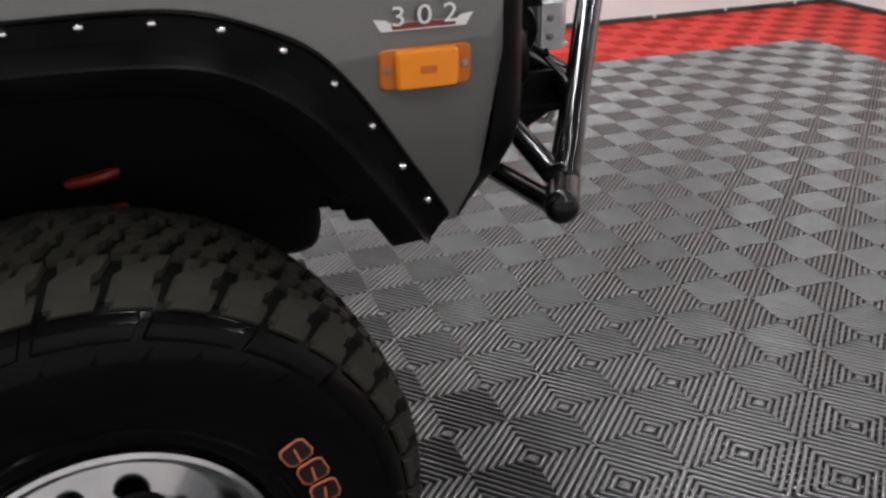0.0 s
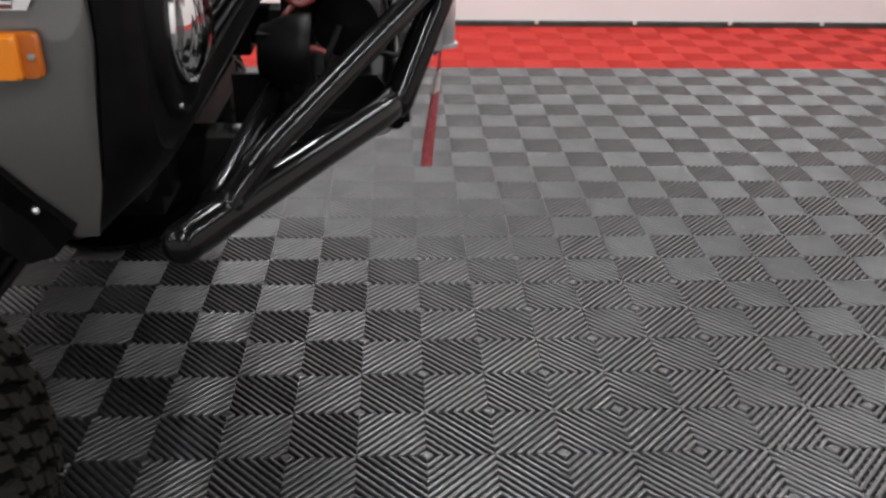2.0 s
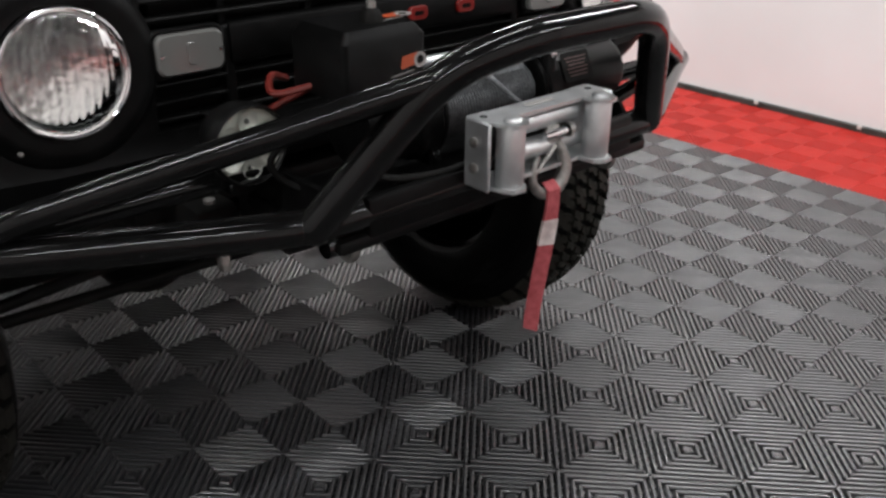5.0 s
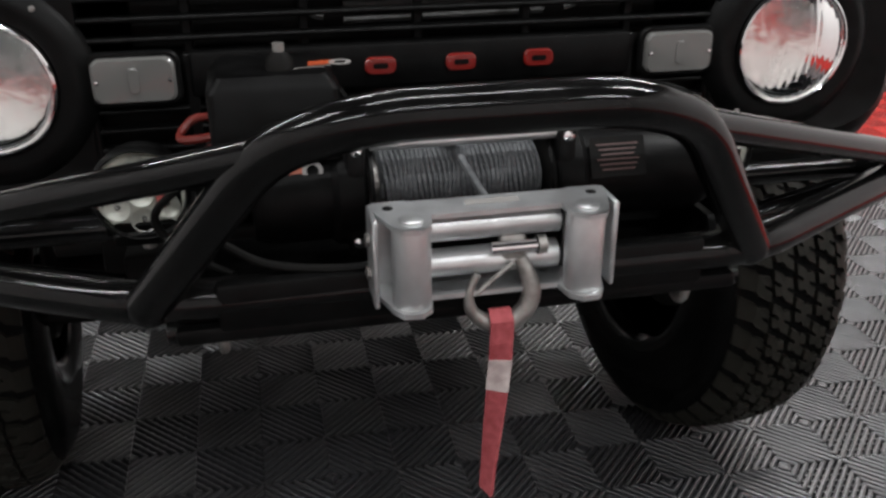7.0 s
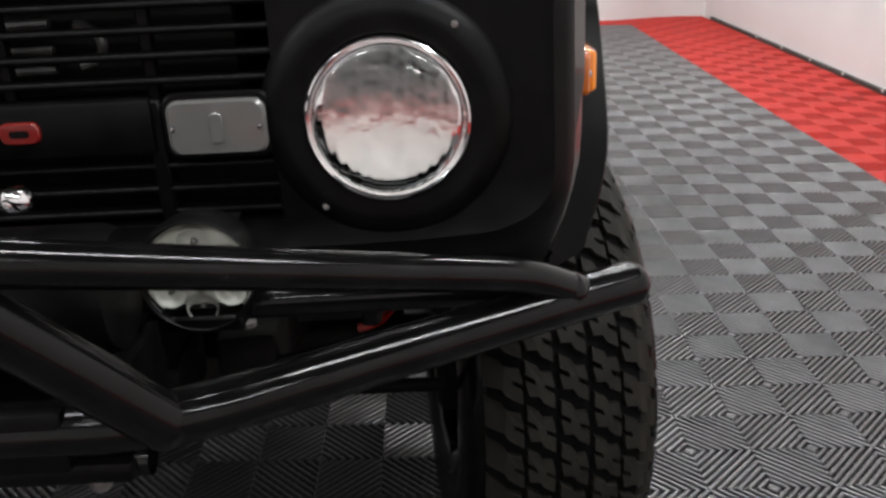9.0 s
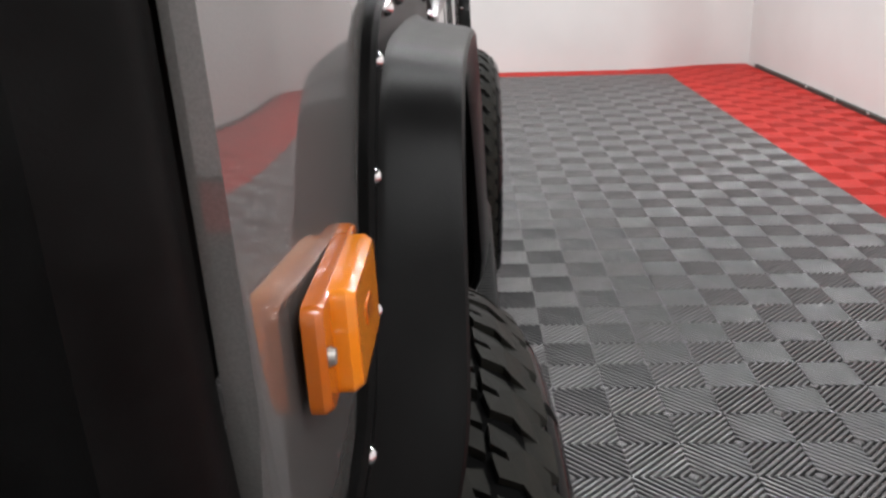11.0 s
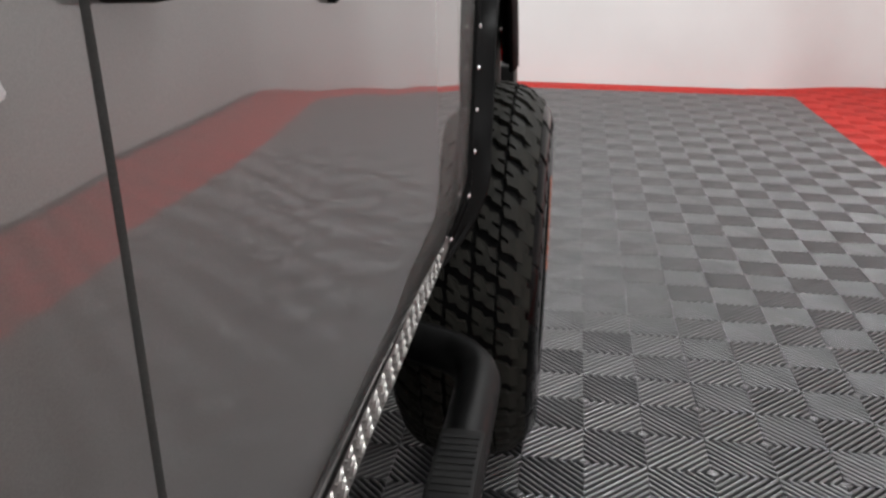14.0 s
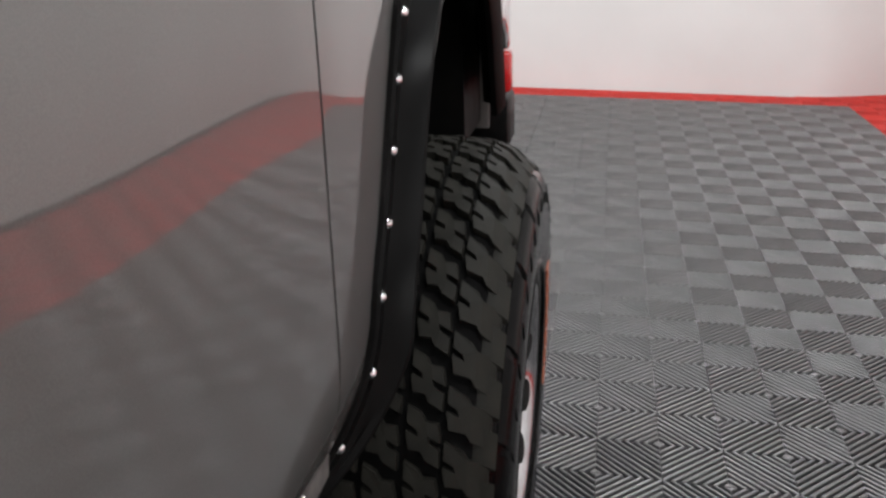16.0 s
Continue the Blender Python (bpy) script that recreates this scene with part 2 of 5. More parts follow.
def add_plate(bm, outline, m, depth, bevel=0.0):
    """An outline in the local xy plane, extruded along local z and softened at the front edge."""
    def ring(z, inset):
        c = Vector((sum(p[0] for p in outline) / len(outline), sum(p[1] for p in outline) / len(outline), 0))
        vs = []
        for p in outline:
            v = Vector((*p, 0)) - c
            vs.append(bm.verts.new(m @ (c + v * (1 - inset / max(v.length, 1e-4)) + Vector((0, 0, z)))))
        return vs
    levels = [(0, 0), (depth - bevel, 0), (depth, bevel)] if bevel else [(0, 0), (depth, 0)]
    rings = [ring(z, i) for z, i in levels]
    n = len(outline)
    for a, b in zip(rings, rings[1:]):
        for k in range(n):
            bm.faces.new((a[k], a[(k + 1) % n], b[(k + 1) % n], b[k]))
    bm.faces.new(rings[0][::-1])
    bm.faces.new(rings[-1])
    return bm


def plate(outline, m, depth, bevel=0.0):
    return add_plate(bmesh.new(), outline, m, depth, bevel)


def facing(axis_x, axis_y, at):
    """A matrix with the given local x and y directions."""
    x, y = Vector(axis_x).normalized(), Vector(axis_y).normalized()
    z = x.cross(y)
    return Matrix(((x.x, y.x, z.x, at[0]), (x.y, y.y, z.y, at[1]), (x.z, y.z, z.z, at[2]), (0, 0, 0, 1)))


def interp(table, x):
    return float(np.interp(x, [a for a, _ in table], [b for _, b in table]))


# ---- room ----
S = 0.1524
GX, GY = 0.686, 0.383
I_BACK, I_FRONT, J_RIGHT, J_LEFT = -59, 29, -30, 22
X_BACK, X_FRONT, Y_RIGHT, Y_LEFT = I_BACK * S + GX, I_FRONT * S + GX, J_RIGHT * S + GY, J_LEFT * S + GY

floor = tagged(part("floor", box((X_BACK - 0.2, Y_RIGHT - 0.2, -0.2), (X_FRONT + 0.2, Y_LEFT + 0.2, -0.0135)), SHADED_CONCRETE, smooth=False), "dark concrete slab under ribbed interlocking plastic tiles", "floor", kind="structure")


def wall(name, a, b, label):
    return tagged(part(name, box(a, b), WALL, smooth=False), label, "wall", kind="structure")


W = 0.15
wall("wall_north", (X_BACK - W, Y_LEFT + 0.03, -0.2), (X_FRONT + W, Y_LEFT + 0.03 + W, CEIL), "plain white painted wall above a red tile border")
wall("wall_south", (X_BACK - W, Y_RIGHT - W, -0.2), (X_FRONT + W, Y_RIGHT, CEIL), "plain white painted wall on the far side of the truck")
wall("wall_east", (X_FRONT + 0.03, Y_RIGHT, -0.2), (X_FRONT + 0.03 + W, Y_LEFT + 0.03, CEIL), "plain white painted wall in front of the truck")
wall("wall_west", (X_BACK - W, Y_RIGHT, -0.2), (X_BACK, Y_LEFT + 0.03, CEIL), "plain white painted wall behind the truck")
# the west wall stands forward and eases back into the corner
bm = bmesh.new()
line = [(X_BACK + 0.27, Y_RIGHT), (X_BACK + 0.27, 0.0)]
line += [(X_BACK + 0.006 + 0.264 * (0.5 + 0.5 * math.cos(math.pi * k / 16)), 2.56 + 0.95 * k / 16) for k in range(17)]
line += [(X_BACK + 0.006, Y_LEFT + 0.03), (X_BACK + 0.001, Y_LEFT + 0.03), (X_BACK + 0.001, Y_RIGHT)]
low, high = ([bm.verts.new((x, y, z)) for x, y in line] for z in (-0.2, CEIL))
for k in range(len(line)):
    n = (k + 1) % len(line)
    bm.faces.new((low[k], low[n], high[n], high[k]))
bm.faces.new(low[::-1])
bm.faces.new(high)
bmesh.ops.recalc_face_normals(bm, faces=bm.faces)
tagged(part("wall_west_front", bm, WALL), "white painted wall easing back into the corner", "wall", kind="structure")
tagged(part("ceiling", box((X_BACK - W, Y_RIGHT - W, CEIL), (X_FRONT + W, Y_LEFT + 0.18, CEIL + 0.1)), CEILING, smooth=False), "plain dark ceiling above narrow light strips", "ceiling", kind="structure")

track = tagged(new("baseboard"), "dark metal track at the foot of the white walls", "baseboard", kind="structure")
part("track_north", box((X_BACK + 0.3, Y_LEFT + 0.001, -0.0134), (X_FRONT + 0.03, Y_LEFT + 0.03, 0.03), 0.003, 1), TRACK, track)
part("track_east", box((X_FRONT + 0.001, Y_RIGHT, -0.0134), (X_FRONT + 0.03, Y_LEFT + 0.001, 0.03), 0.003, 1), TRACK, track)
clip0 = part("clip", box((-0.012, -0.006, -0.009), (0.012, 0.004, 0.012), 0.002, 1), CLIP, track)
clip0.matrix_basis = pose(0.594, Y_LEFT, 0.024)
for k in range(-12, 8):
    if k:
        share(clip0, pose(0.594 + 0.6 * k + 0.012 * math.sin(5 * k), Y_LEFT, 0.024), track)


# ---- the truck ----
truck = tagged(new("off_road_truck"), "grey and black lifted off-road truck with a winch bumper", "car")
truck.location = (0.0, 0.020, 0.011)
LEFT, RIGHT = 1, -1
TYRE_R, TRACK_FRONT, TRACK_REAR, XR = 0.447, 0.814, 0.845, -2.335


def side_y(x, z=1.0, side=-1):
    """Half width of the body at a station, tucked in towards the sill and the top; the nose stands a little to the left."""
    y = interp(((-3.2, 0.848), (-2.6, 0.863), (-1.7, 0.870), (-0.65, 0.845), (0.0, 0.815), (0.4, 0.795), (0.6, 0.782)), x)
    y += 0.0006 * math.sin(9 * x + 2 * z) + 0.0003 * math.sin(23 * x - 9 * z)
    if x > 0.25:
        y -= 0.055 * min(1.0, (x - 0.25) / 0.3) * max(0.0, (0.97 - z) / 0.18) ** 1.5
    tuck = 0.55 * max(0.0, 0.80 - z) ** 2 * 4 + 0.05 * max(0.0, z - 1.0) ** 2
    if side > 0:
        y += interp(((-1.3, 0.0), (-1.0, 0.005), (-0.7, 0.011), (-0.3, 0.020), (0.0, 0.028), (0.3, 0.033), (0.6, 0.036)), x)
    return y - tuck


FRONT_A = ((0.519, 0.818), (0.461, 0.911), (0.405, 0.998), (0.347, 1.067), (0.277, 1.108), (0.21, 1.131), (0.127, 1.139), (0.0, 1.140), (-0.115, 1.142), (-0.19, 1.122), (-0.268, 1.079), (-0.385, 0.982), (-0.49, 0.860), (-0.57, 0.755), (-0.63, 0.675))
FRONT_D = ((0.436, 0.799), (0.395, 0.868), (0.352, 0.928), (0.312, 0.976), (0.257, 1.028), (0.199, 1.056), (0.114, 1.068), (0.007, 1.073), (-0.088, 1.064), (-0.163, 1.037), (-0.215, 1.0), (-0.312, 0.900), (-0.402, 0.800), (-0.475, 0.715), (-0.535, 0.640))
# the left arch stands a little higher and runs further back
FRONT_A_LEFT = ((0.519, 0.818), (0.461, 0.911), (0.405, 1.0), (0.350, 1.085), (0.300, 1.142), (0.237, 1.166), (0.150, 1.170), (0.02, 1.170), (-0.075, 1.162), (-0.138, 1.148), (-0.195, 1.126), (-0.290, 1.068), (-0.385, 0.975), (-0.475, 0.84), (-0.62, 0.60))
FRONT_D_LEFT = ((0.436, 0.799), (0.395, 0.868), (0.352, 0.935), (0.305, 0.998), (0.262, 1.048), (0.215, 1.077), (0.135, 1.086), (0.02, 1.084), (-0.053, 1.076), (-0.105, 1.060), (-0.150, 1.035), (-0.212, 0.978), (-0.280, 0.895), (-0.362, 0.782), (-0.50, 0.575))
REAR_A = ((-1.70, 0.60), (-1.745, 0.674), (-1.778, 0.743), (-1.808, 0.82), (-1.855, 0.892), (-1.893, 0.965), (-1.928, 1.031), (-1.968, 1.09), (-2.04, 1.15), (-2.16, 1.195), (-2.335, 1.21), (-2.51, 1.195), (-2.63, 1.14), (-2.69, 1.05), (-2.735, 0.94), (-2.76, 0.85))
REAR_D = ((-1.735, 0.565), (-1.785, 0.635), (-1.822, 0.70), (-1.858, 0.775), (-1.908, 0.85), (-1.953, 0.92), (-1.992, 0.985), (-2.05, 1.03), (-2.11, 1.08), (-2.20, 1.115), (-2.335, 1.13), (-2.47, 1.115), (-2.56, 1.07), (-2.62, 0.99), (-2.66, 0.90), (-2.69, 0.82))


def arch_low(x, curve):
    """Height of the flare's upper edge over a station."""
    pts = sorted(curve)
    return interp(pts, x)


def panel(x0, x1, low, high, side, nx=26, nz=14, edge=0.012):
    """A curved body panel between two stations, with a folded-in rim."""
    bm = bmesh.new()
    rows = []
    for i in range(nx + 1):
        x = x0 + (x1 - x0) * i / nx
        zl, zh = low(x), high(x)
        rows.append([bm.verts.new((x, side * side_y(x, zl + (zh - zl) * k / nz, side), zl + (zh - zl) * k / nz)) for k in range(nz + 1)])
    for a, b in zip(rows, rows[1:]):
        for k in range(nz):
            f = (a[k], b[k], b[k + 1], a[k + 1])
            bm.faces.new(f if side < 0 else f[::-1])
    rim = [e for e in bm.edges if e.is_boundary]
    r = bmesh.ops.extrude_edge_only(bm, edges=rim)
    for v in [g for g in r["geom"] if isinstance(g, bmesh.types.BMVert)]:
        v.co.y -= side * edge
    bmesh.ops.recalc_face_normals(bm, faces=bm.faces)
    return bm


TOP = 1.30
for side in (RIGHT, LEFT):
    def fender_low(x):
        if x > 0.519:
            return interp(((0.519, 0.800), (0.552, 0.794), (0.585, 0.90), (0.603, 1.06)), x) - 0.004
        return arch_low(x, FRONT_A if side < 0 else FRONT_A_LEFT) - 0.02
    part("front_fender", panel(0.603, -0.656, fender_low, lambda x: TOP, side, 50, 16), PAINT, truck, "grey metallic painted front fender", lean=True, angle=50)
    part("door", panel(-0.664, -1.682, lambda x: 0.672, lambda x: TOP, side, 30, 18), PAINT, truck, "glossy grey painted closed door", lean=True, angle=50)
    part("rear_quarter_panel", panel(-1.687, -3.06, lambda x: arch_low(x, REAR_A) - 0.02 if x > -2.76 else 0.84, lambda x: TOP, side, 50, 16), PAINT, truck, "glossy grey painted rear side panel", lean=True, angle=50)

# added near-black blocks inside the body put shade behind the seams and openings
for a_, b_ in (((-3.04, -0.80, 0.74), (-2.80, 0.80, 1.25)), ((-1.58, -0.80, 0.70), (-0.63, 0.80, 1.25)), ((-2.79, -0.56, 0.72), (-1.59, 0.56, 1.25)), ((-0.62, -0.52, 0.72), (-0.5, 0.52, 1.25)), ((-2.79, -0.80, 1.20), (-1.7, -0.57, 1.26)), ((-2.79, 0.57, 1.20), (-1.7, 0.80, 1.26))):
    part("shade_block", box(a_, b_), CHASSIS, truck, "near-black block added inside the body for shade", smooth=False, lean=True)
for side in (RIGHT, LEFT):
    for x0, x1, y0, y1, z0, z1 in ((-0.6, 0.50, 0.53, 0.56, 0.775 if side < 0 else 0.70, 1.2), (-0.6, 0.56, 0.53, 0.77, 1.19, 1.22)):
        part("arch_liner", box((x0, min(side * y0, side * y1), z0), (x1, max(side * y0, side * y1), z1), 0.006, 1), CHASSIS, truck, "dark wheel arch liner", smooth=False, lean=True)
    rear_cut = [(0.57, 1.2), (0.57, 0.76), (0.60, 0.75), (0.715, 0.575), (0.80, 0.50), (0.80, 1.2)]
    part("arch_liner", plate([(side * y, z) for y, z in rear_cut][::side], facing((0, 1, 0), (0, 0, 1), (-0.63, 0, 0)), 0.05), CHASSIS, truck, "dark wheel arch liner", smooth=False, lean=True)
# unseen panel added to keep light off the floor under the nose
part("shade_panel", box((0.40, -0.54, 0.74), (0.56, 0.54, 0.77), 0.01), CHASSIS, truck, "dark panel added under the radiator to block light", lean=True)
# bonnet and an added unseen cover close the body from above against light leaks
bm = bmesh.new()
add_box(bm, (-0.66, -0.80, TOP - 0.01), (0.645, 0.835, TOP + 0.06), 0.03, 4)
part("bonnet", bm, PAINT, truck, "grey painted bonnet", lean=True)
part("cab_cover", box((-3.05, -0.853, TOP - 0.03), (-0.64, 0.858, TOP + 0.005), 0.01), CHASSIS, truck, "dark cover added over the cab space to close the body", lean=True)


def loft_flare(curve_a, curve_d, out_y, side):
    """A riveted arch flare: flange on the body, shoulder, outer lip and inner return."""
    a = smooth_path([(x, 0, z) for x, z in curve_a], 5)
    d = smooth_path([(x, 0, z) for x, z in curve_d], 5)
    bm = bmesh.new()
    rows = []
    for p, q in zip(a, d):
        body = side_y(p.x, p.z, side)
        w = q - p
        def at(t, y):
            v = p + w * t
            return bm.verts.new((v.x, side * y, v.z))
        o = body + out_y * (interp(((0.62, 0.35), (0.78, 1.0)), p.z) if out_y < 0.05 else 1.0)
        rows.append([at(-0.16, body - 0.004), at(-0.17, body + 0.006), at(-0.13, body + 0.0095), at(-0.08, body + 0.0055), at(0.28, body + 0.006), at(0.34, body + 0.012), at(0.44, o - 0.010), at(0.475, o - 0.002), at(0.52, o), at(0.95, o - 0.010), at(1.0, o - 0.014), at(0.98, o - 0.024), at(0.52, o - 0.022), at(0.36, body - 0.01)])
    if out_y > 0.05:
        # the front end is cut in one line from lip to flange
        for v, drop in zip(rows[0], (0.004, 0.004, 0.008, 0.012, 0.032, 0.034, 0.018, 0.008, 0.0, 0.0, 0.0, 0.0, 0.0, 0.034)):
            v.co.x += 0.35 * drop
            v.co.z -= drop
    for r, s in zip(rows, rows[1:]):
        for k in range(len(r) - 1):
            bm.faces.new((r[k], r[k + 1], s[k + 1], s[k]))
    bm.faces.new(rows[0])
    bm.faces.new(rows[-1][::-1])
    bmesh.ops.recalc_face_normals(bm, faces=bm.faces)
    return bm


def rivet_mesh():
    return lathe(((0.0001, 0.0062), (0.003, 0.0058), (0.0058, 0.0035), (0.0066, 0.0), (0.0066, -0.004)), Matrix.Identity(4), 12)


def along(points, step, start):
    """Places at equal steps along a path."""
    out, need = [], start
    for p, q in zip(points, points[1:]):
        d = (q - p).length
        while need <= d:
            out.append(p + (q - p) * (need / d))
            need += step
        need -= d
    return out


first_rivet = None
for side in (RIGHT, LEFT):
    for name, ca, cd, out_y in (("front_flare", FRONT_A if side < 0 else FRONT_A_LEFT, FRONT_D if side < 0 else FRONT_D_LEFT, 0.062), ("rear_flare", REAR_A, REAR_D, 0.036)):
        fl = part(name, loft_flare(ca, cd, out_y, side), FLARE, truck, "black plastic wheel arch flare with riveted flange", lean=True, angle=32)
        a = smooth_path([(x, 0, z) for x, z in ca], 5)
        d = smooth_path([(x, 0, z) for x, z in cd], 5)
        mid = [p + (q - p) * (0.03 if side < 0 or name == "rear_flare" else 0.0) for p, q in zip(a, d)]
        for p in along(mid, *((0.083, 0.057) if side == LEFT else (0.0765, 0.037)) if name == "front_flare" else (0.0765, 0.012)):
            # the lowest flange of this side bears no rivets
            if side == LEFT and name == "front_flare" and p.x < -0.36:
                continue
            m = LEAN @ Matrix.Translation((p.x, side * (side_y(p.x, p.z, side) + 0.006), p.z)) @ pose(0, 0, 0, -90 * side, 0, 0)
            if first_rivet is None:
                first_rivet = part("rivet", rivet_mesh(), CHROME, fl)
                first_rivet.matrix_basis = m
            else:
                share(first_rivet, m, fl, "rivet")

# ---- front panel and grille ----
FX = 0.640


def grille_shell():
    """The black front panel: a broad frame with rounded lower corners that wraps round to the fenders."""
    outer = []
    for y, z in ((0.768, TOP), (0.770, 1.10), (0.772, 0.96), (0.760, 0.88), (0.725, 0.825), (0.66, 0.800), (0.4, 0.795), (0.0, 0.795)):
        outer.append((y, z))
    half = smooth_path([(0, y, z) for y, z in outer], 4)
    loop = [(v.y, v.z) for v in half] + [(-v.y, v.z) for v in reversed(half[:-1])]
    bm = bmesh.new()
    levels = ((0.0, 0.0, 1.0, 0.0), (0.35, 0.628, 1.0, 0.02), (0.75, 0.634, 0.996, 0.045), (1.0, 0.638, 0.982, 0.068), (1.0, 0.647, 0.965, 0.088), (1.0, FX, 0.945, 0.105))
    rings = []
    for mixed, x, s, dz in levels:
        row = []
        for y, z in loop:
            joint = interp(((0.79, 0.553), (0.90, 0.587), (1.04, 0.605), (1.3, 0.608)), z)
            if z < 0.9 and abs(y) > 0.6:
                wide = interp(((0.79, 0.734), (0.83, 0.748), (0.88, 0.762)), z)
                y = math.copysign(max(abs(y), abs(y) + (wide - abs(y)) * (1 - mixed)), y)
            row.append(bm.verts.new((joint + (x - joint) * mixed, y * s * (1.045 if y > 0 else 1.0), z + dz * max(0.0, min(1.0, (0.96 - z) / 0.16)))))
        rings.append(row)
    for a, b in zip(rings, rings[1:]):
        for k in range(len(loop) - 1):
            bm.faces.new((a[k], b[k], b[k + 1], a[k + 1]))
    # flat face as strips round the slatted opening
    n = len(loop)
    face = rings[-1]
    inner = []
    for v in face:
        y = max(-0.437, min(0.473, v.co.y))
        z = max(0.915, min(TOP, v.co.z))
        inner.append(bm.verts.new((FX, y, z)))
    deep = [bm.verts.new((FX - 0.035, v.co.y, v.co.z)) for v in inner]
    for ring_a, ring_b in ((face, inner), (inner, deep)):
        for k in range(n - 1):
            vs = (ring_a[k], ring_b[k], ring_b[k + 1], ring_a[k + 1])
            bm.faces.new(vs)
    bmesh.ops.remove_doubles(bm, verts=bm.verts, dist=0.0004)
    bmesh.ops.recalc_face_normals(bm, faces=bm.faces)
    return bm


grille = part("front_panel", grille_shell(), SATIN, truck, "satin black front panel with slatted grille", lean=True, angle=35)
for z in (0.930, 0.957, 0.984, 1.080, 1.107, 1.134, 1.161, 1.188, 1.215, 1.242, 1.269):
    bm = plate(rounded_outline(0.0075, 0.022, 0.0034, 3), facing((0, 0, 1), (1, 0, 0), (FX - 0.016, -0.46, z)), 0.92)
    part("grille_slat", bm, SATIN, grille, lean=FRAME)
for y in (-0.318, -0.16, 0.0, 0.16, 0.318):
    part("grille_post", box((FX - 0.034, y - 0.007, 1.055), (FX - 0.02, y + 0.007, TOP), 0.002, 1), SATIN, grille, lean=FRAME)
for y in (-0.455, -0.318, 0.318, 0.455):
    part("grille_post", box((FX - 0.034, y - 0.009, 0.9), (FX - 0.004, y + 0.009, 1.06), 0.003, 1), SATIN, grille, lean=FRAME)
part("centre_bar", box((FX - 0.03, -0.318, 1.000), (FX + 0.002, 0.318, 1.063), 0.006, 2), SATIN, grille, "solid black bar across the grille", lean=FRAME)
part("lower_backing", box((FX - 0.045, -0.46, 0.88), (FX - 0.037, 0.46, 1.06)), CHASSIS, grille, lean=FRAME)
# red badge blocks on the bar
for y in (-0.176, -0.059, 0.0575, 0.1735):
    bm = plate(rounded_outline(0.044, 0.024, 0.009, 4), facing((0, 1, 0), (0, 0, 1), (FX + 0.002, y, 1.032)), 0.006, 0.002)
    b = part("badge_block", bm, REDPLASTIC, grille, "red plastic badge block", lean=FRAME)
    part("badge_recess", plate(rounded_outline(0.022, 0.008, 0.0035, 3), facing((0, 1, 0), (0, 0, 1), (FX + 0.0078, y, 1.032)), 0.0006), SATIN, grille, lean=FRAME)

# radiator and hoses seen between the slats
rad = part("radiator", box((0.50, -0.40, 0.86), (0.54, 0.40, 1.28), 0.006), CHASSIS, truck, "dark radiator core behind the grille", lean=FRAME)
for k, z in enumerate((1.085, 1.105, 1.135, 1.152, 1.185, 1.21)):
    part("cooler_tube", tube([(0.575, -0.10, z), (0.575, 0.20, z + 0.004)], 0.006, 8), COOLER, rad, lean=FRAME)
for y, s in ((-0.13, -1), (0.23, 1)):
    pts = [Vector((0.58, y + s * 0.028 * math.cos(a), 1.115 + 0.022 * math.sin(a))) for a in (radians(-90 + 180 * k / 10) for k in range(11))]
    part("cooler_hose", tube(pts, 0.006, 8), COOLER, rad, lean=FRAME)
part("cooler_label", box((0.586, -0.08, 1.118), (0.588, 0.10, 1.13)), PALE, rad, lean=FRAME, smooth=False)


def headlight(y):
    at = facing((0, 1, 0), (0, 0, 1), (FX, y, 1.031)) @ Matrix.Diagonal((1.05, 1.05, 1.0, 1.0))
    h = part("headlight", lathe(((0.088, -0.03), (0.088, 0.012), (0.094, 0.012), (0.106, 0.016), (0.116, 0.014), (0.126, 0.006), (0.132, 0.0), (0.135, -0.008)), at, 64), SATIN, truck, "round sealed-beam headlight in a black ring", lean=FRAME)
    part("rim_ring", lathe(((0.0865, 0.004), (0.0865, 0.018), (0.0855, 0.0215), (0.0835, 0.0225), (0.0815, 0.021), (0.0815, 0.008)), at, 64), CHROME, h, "thin chrome retaining ring", lean=FRAME)
    bowl = [(0.0005 + 0.0815 * t, 0.0015 + 0.0165 * t * t) for t in (k / 16 for k in range(17))]
    part("reflector", lathe(bowl, at, 48), REFLECT, h, "silvered headlight bowl", lean=FRAME, angle=80)
    dome = [(max(0.0001, 0.0815 * math.sin(a)), 0.036 * math.cos(a) + 0.010 - 0.0) for a in (radians(90 * k / 10) for k in range(11))]
    o = part("lens", lathe(dome, at, 56), GLASS, h, "clear fluted glass lens", lean=FRAME, angle=80)
    o.visible_shadow = False
    for a in (52, 232):
        part("ring_screw", lathe(((0.0001, 0.004), (0.003, 0.0035), (0.0042, 0.0)), at @ Matrix.Translation((0.118 * math.cos(radians(a)), 0.118 * math.sin(radians(a)), 0.012)), 10), STEEL, h, lean=FRAME)


for y in (-0.577, 0.577):
    headlight(y)


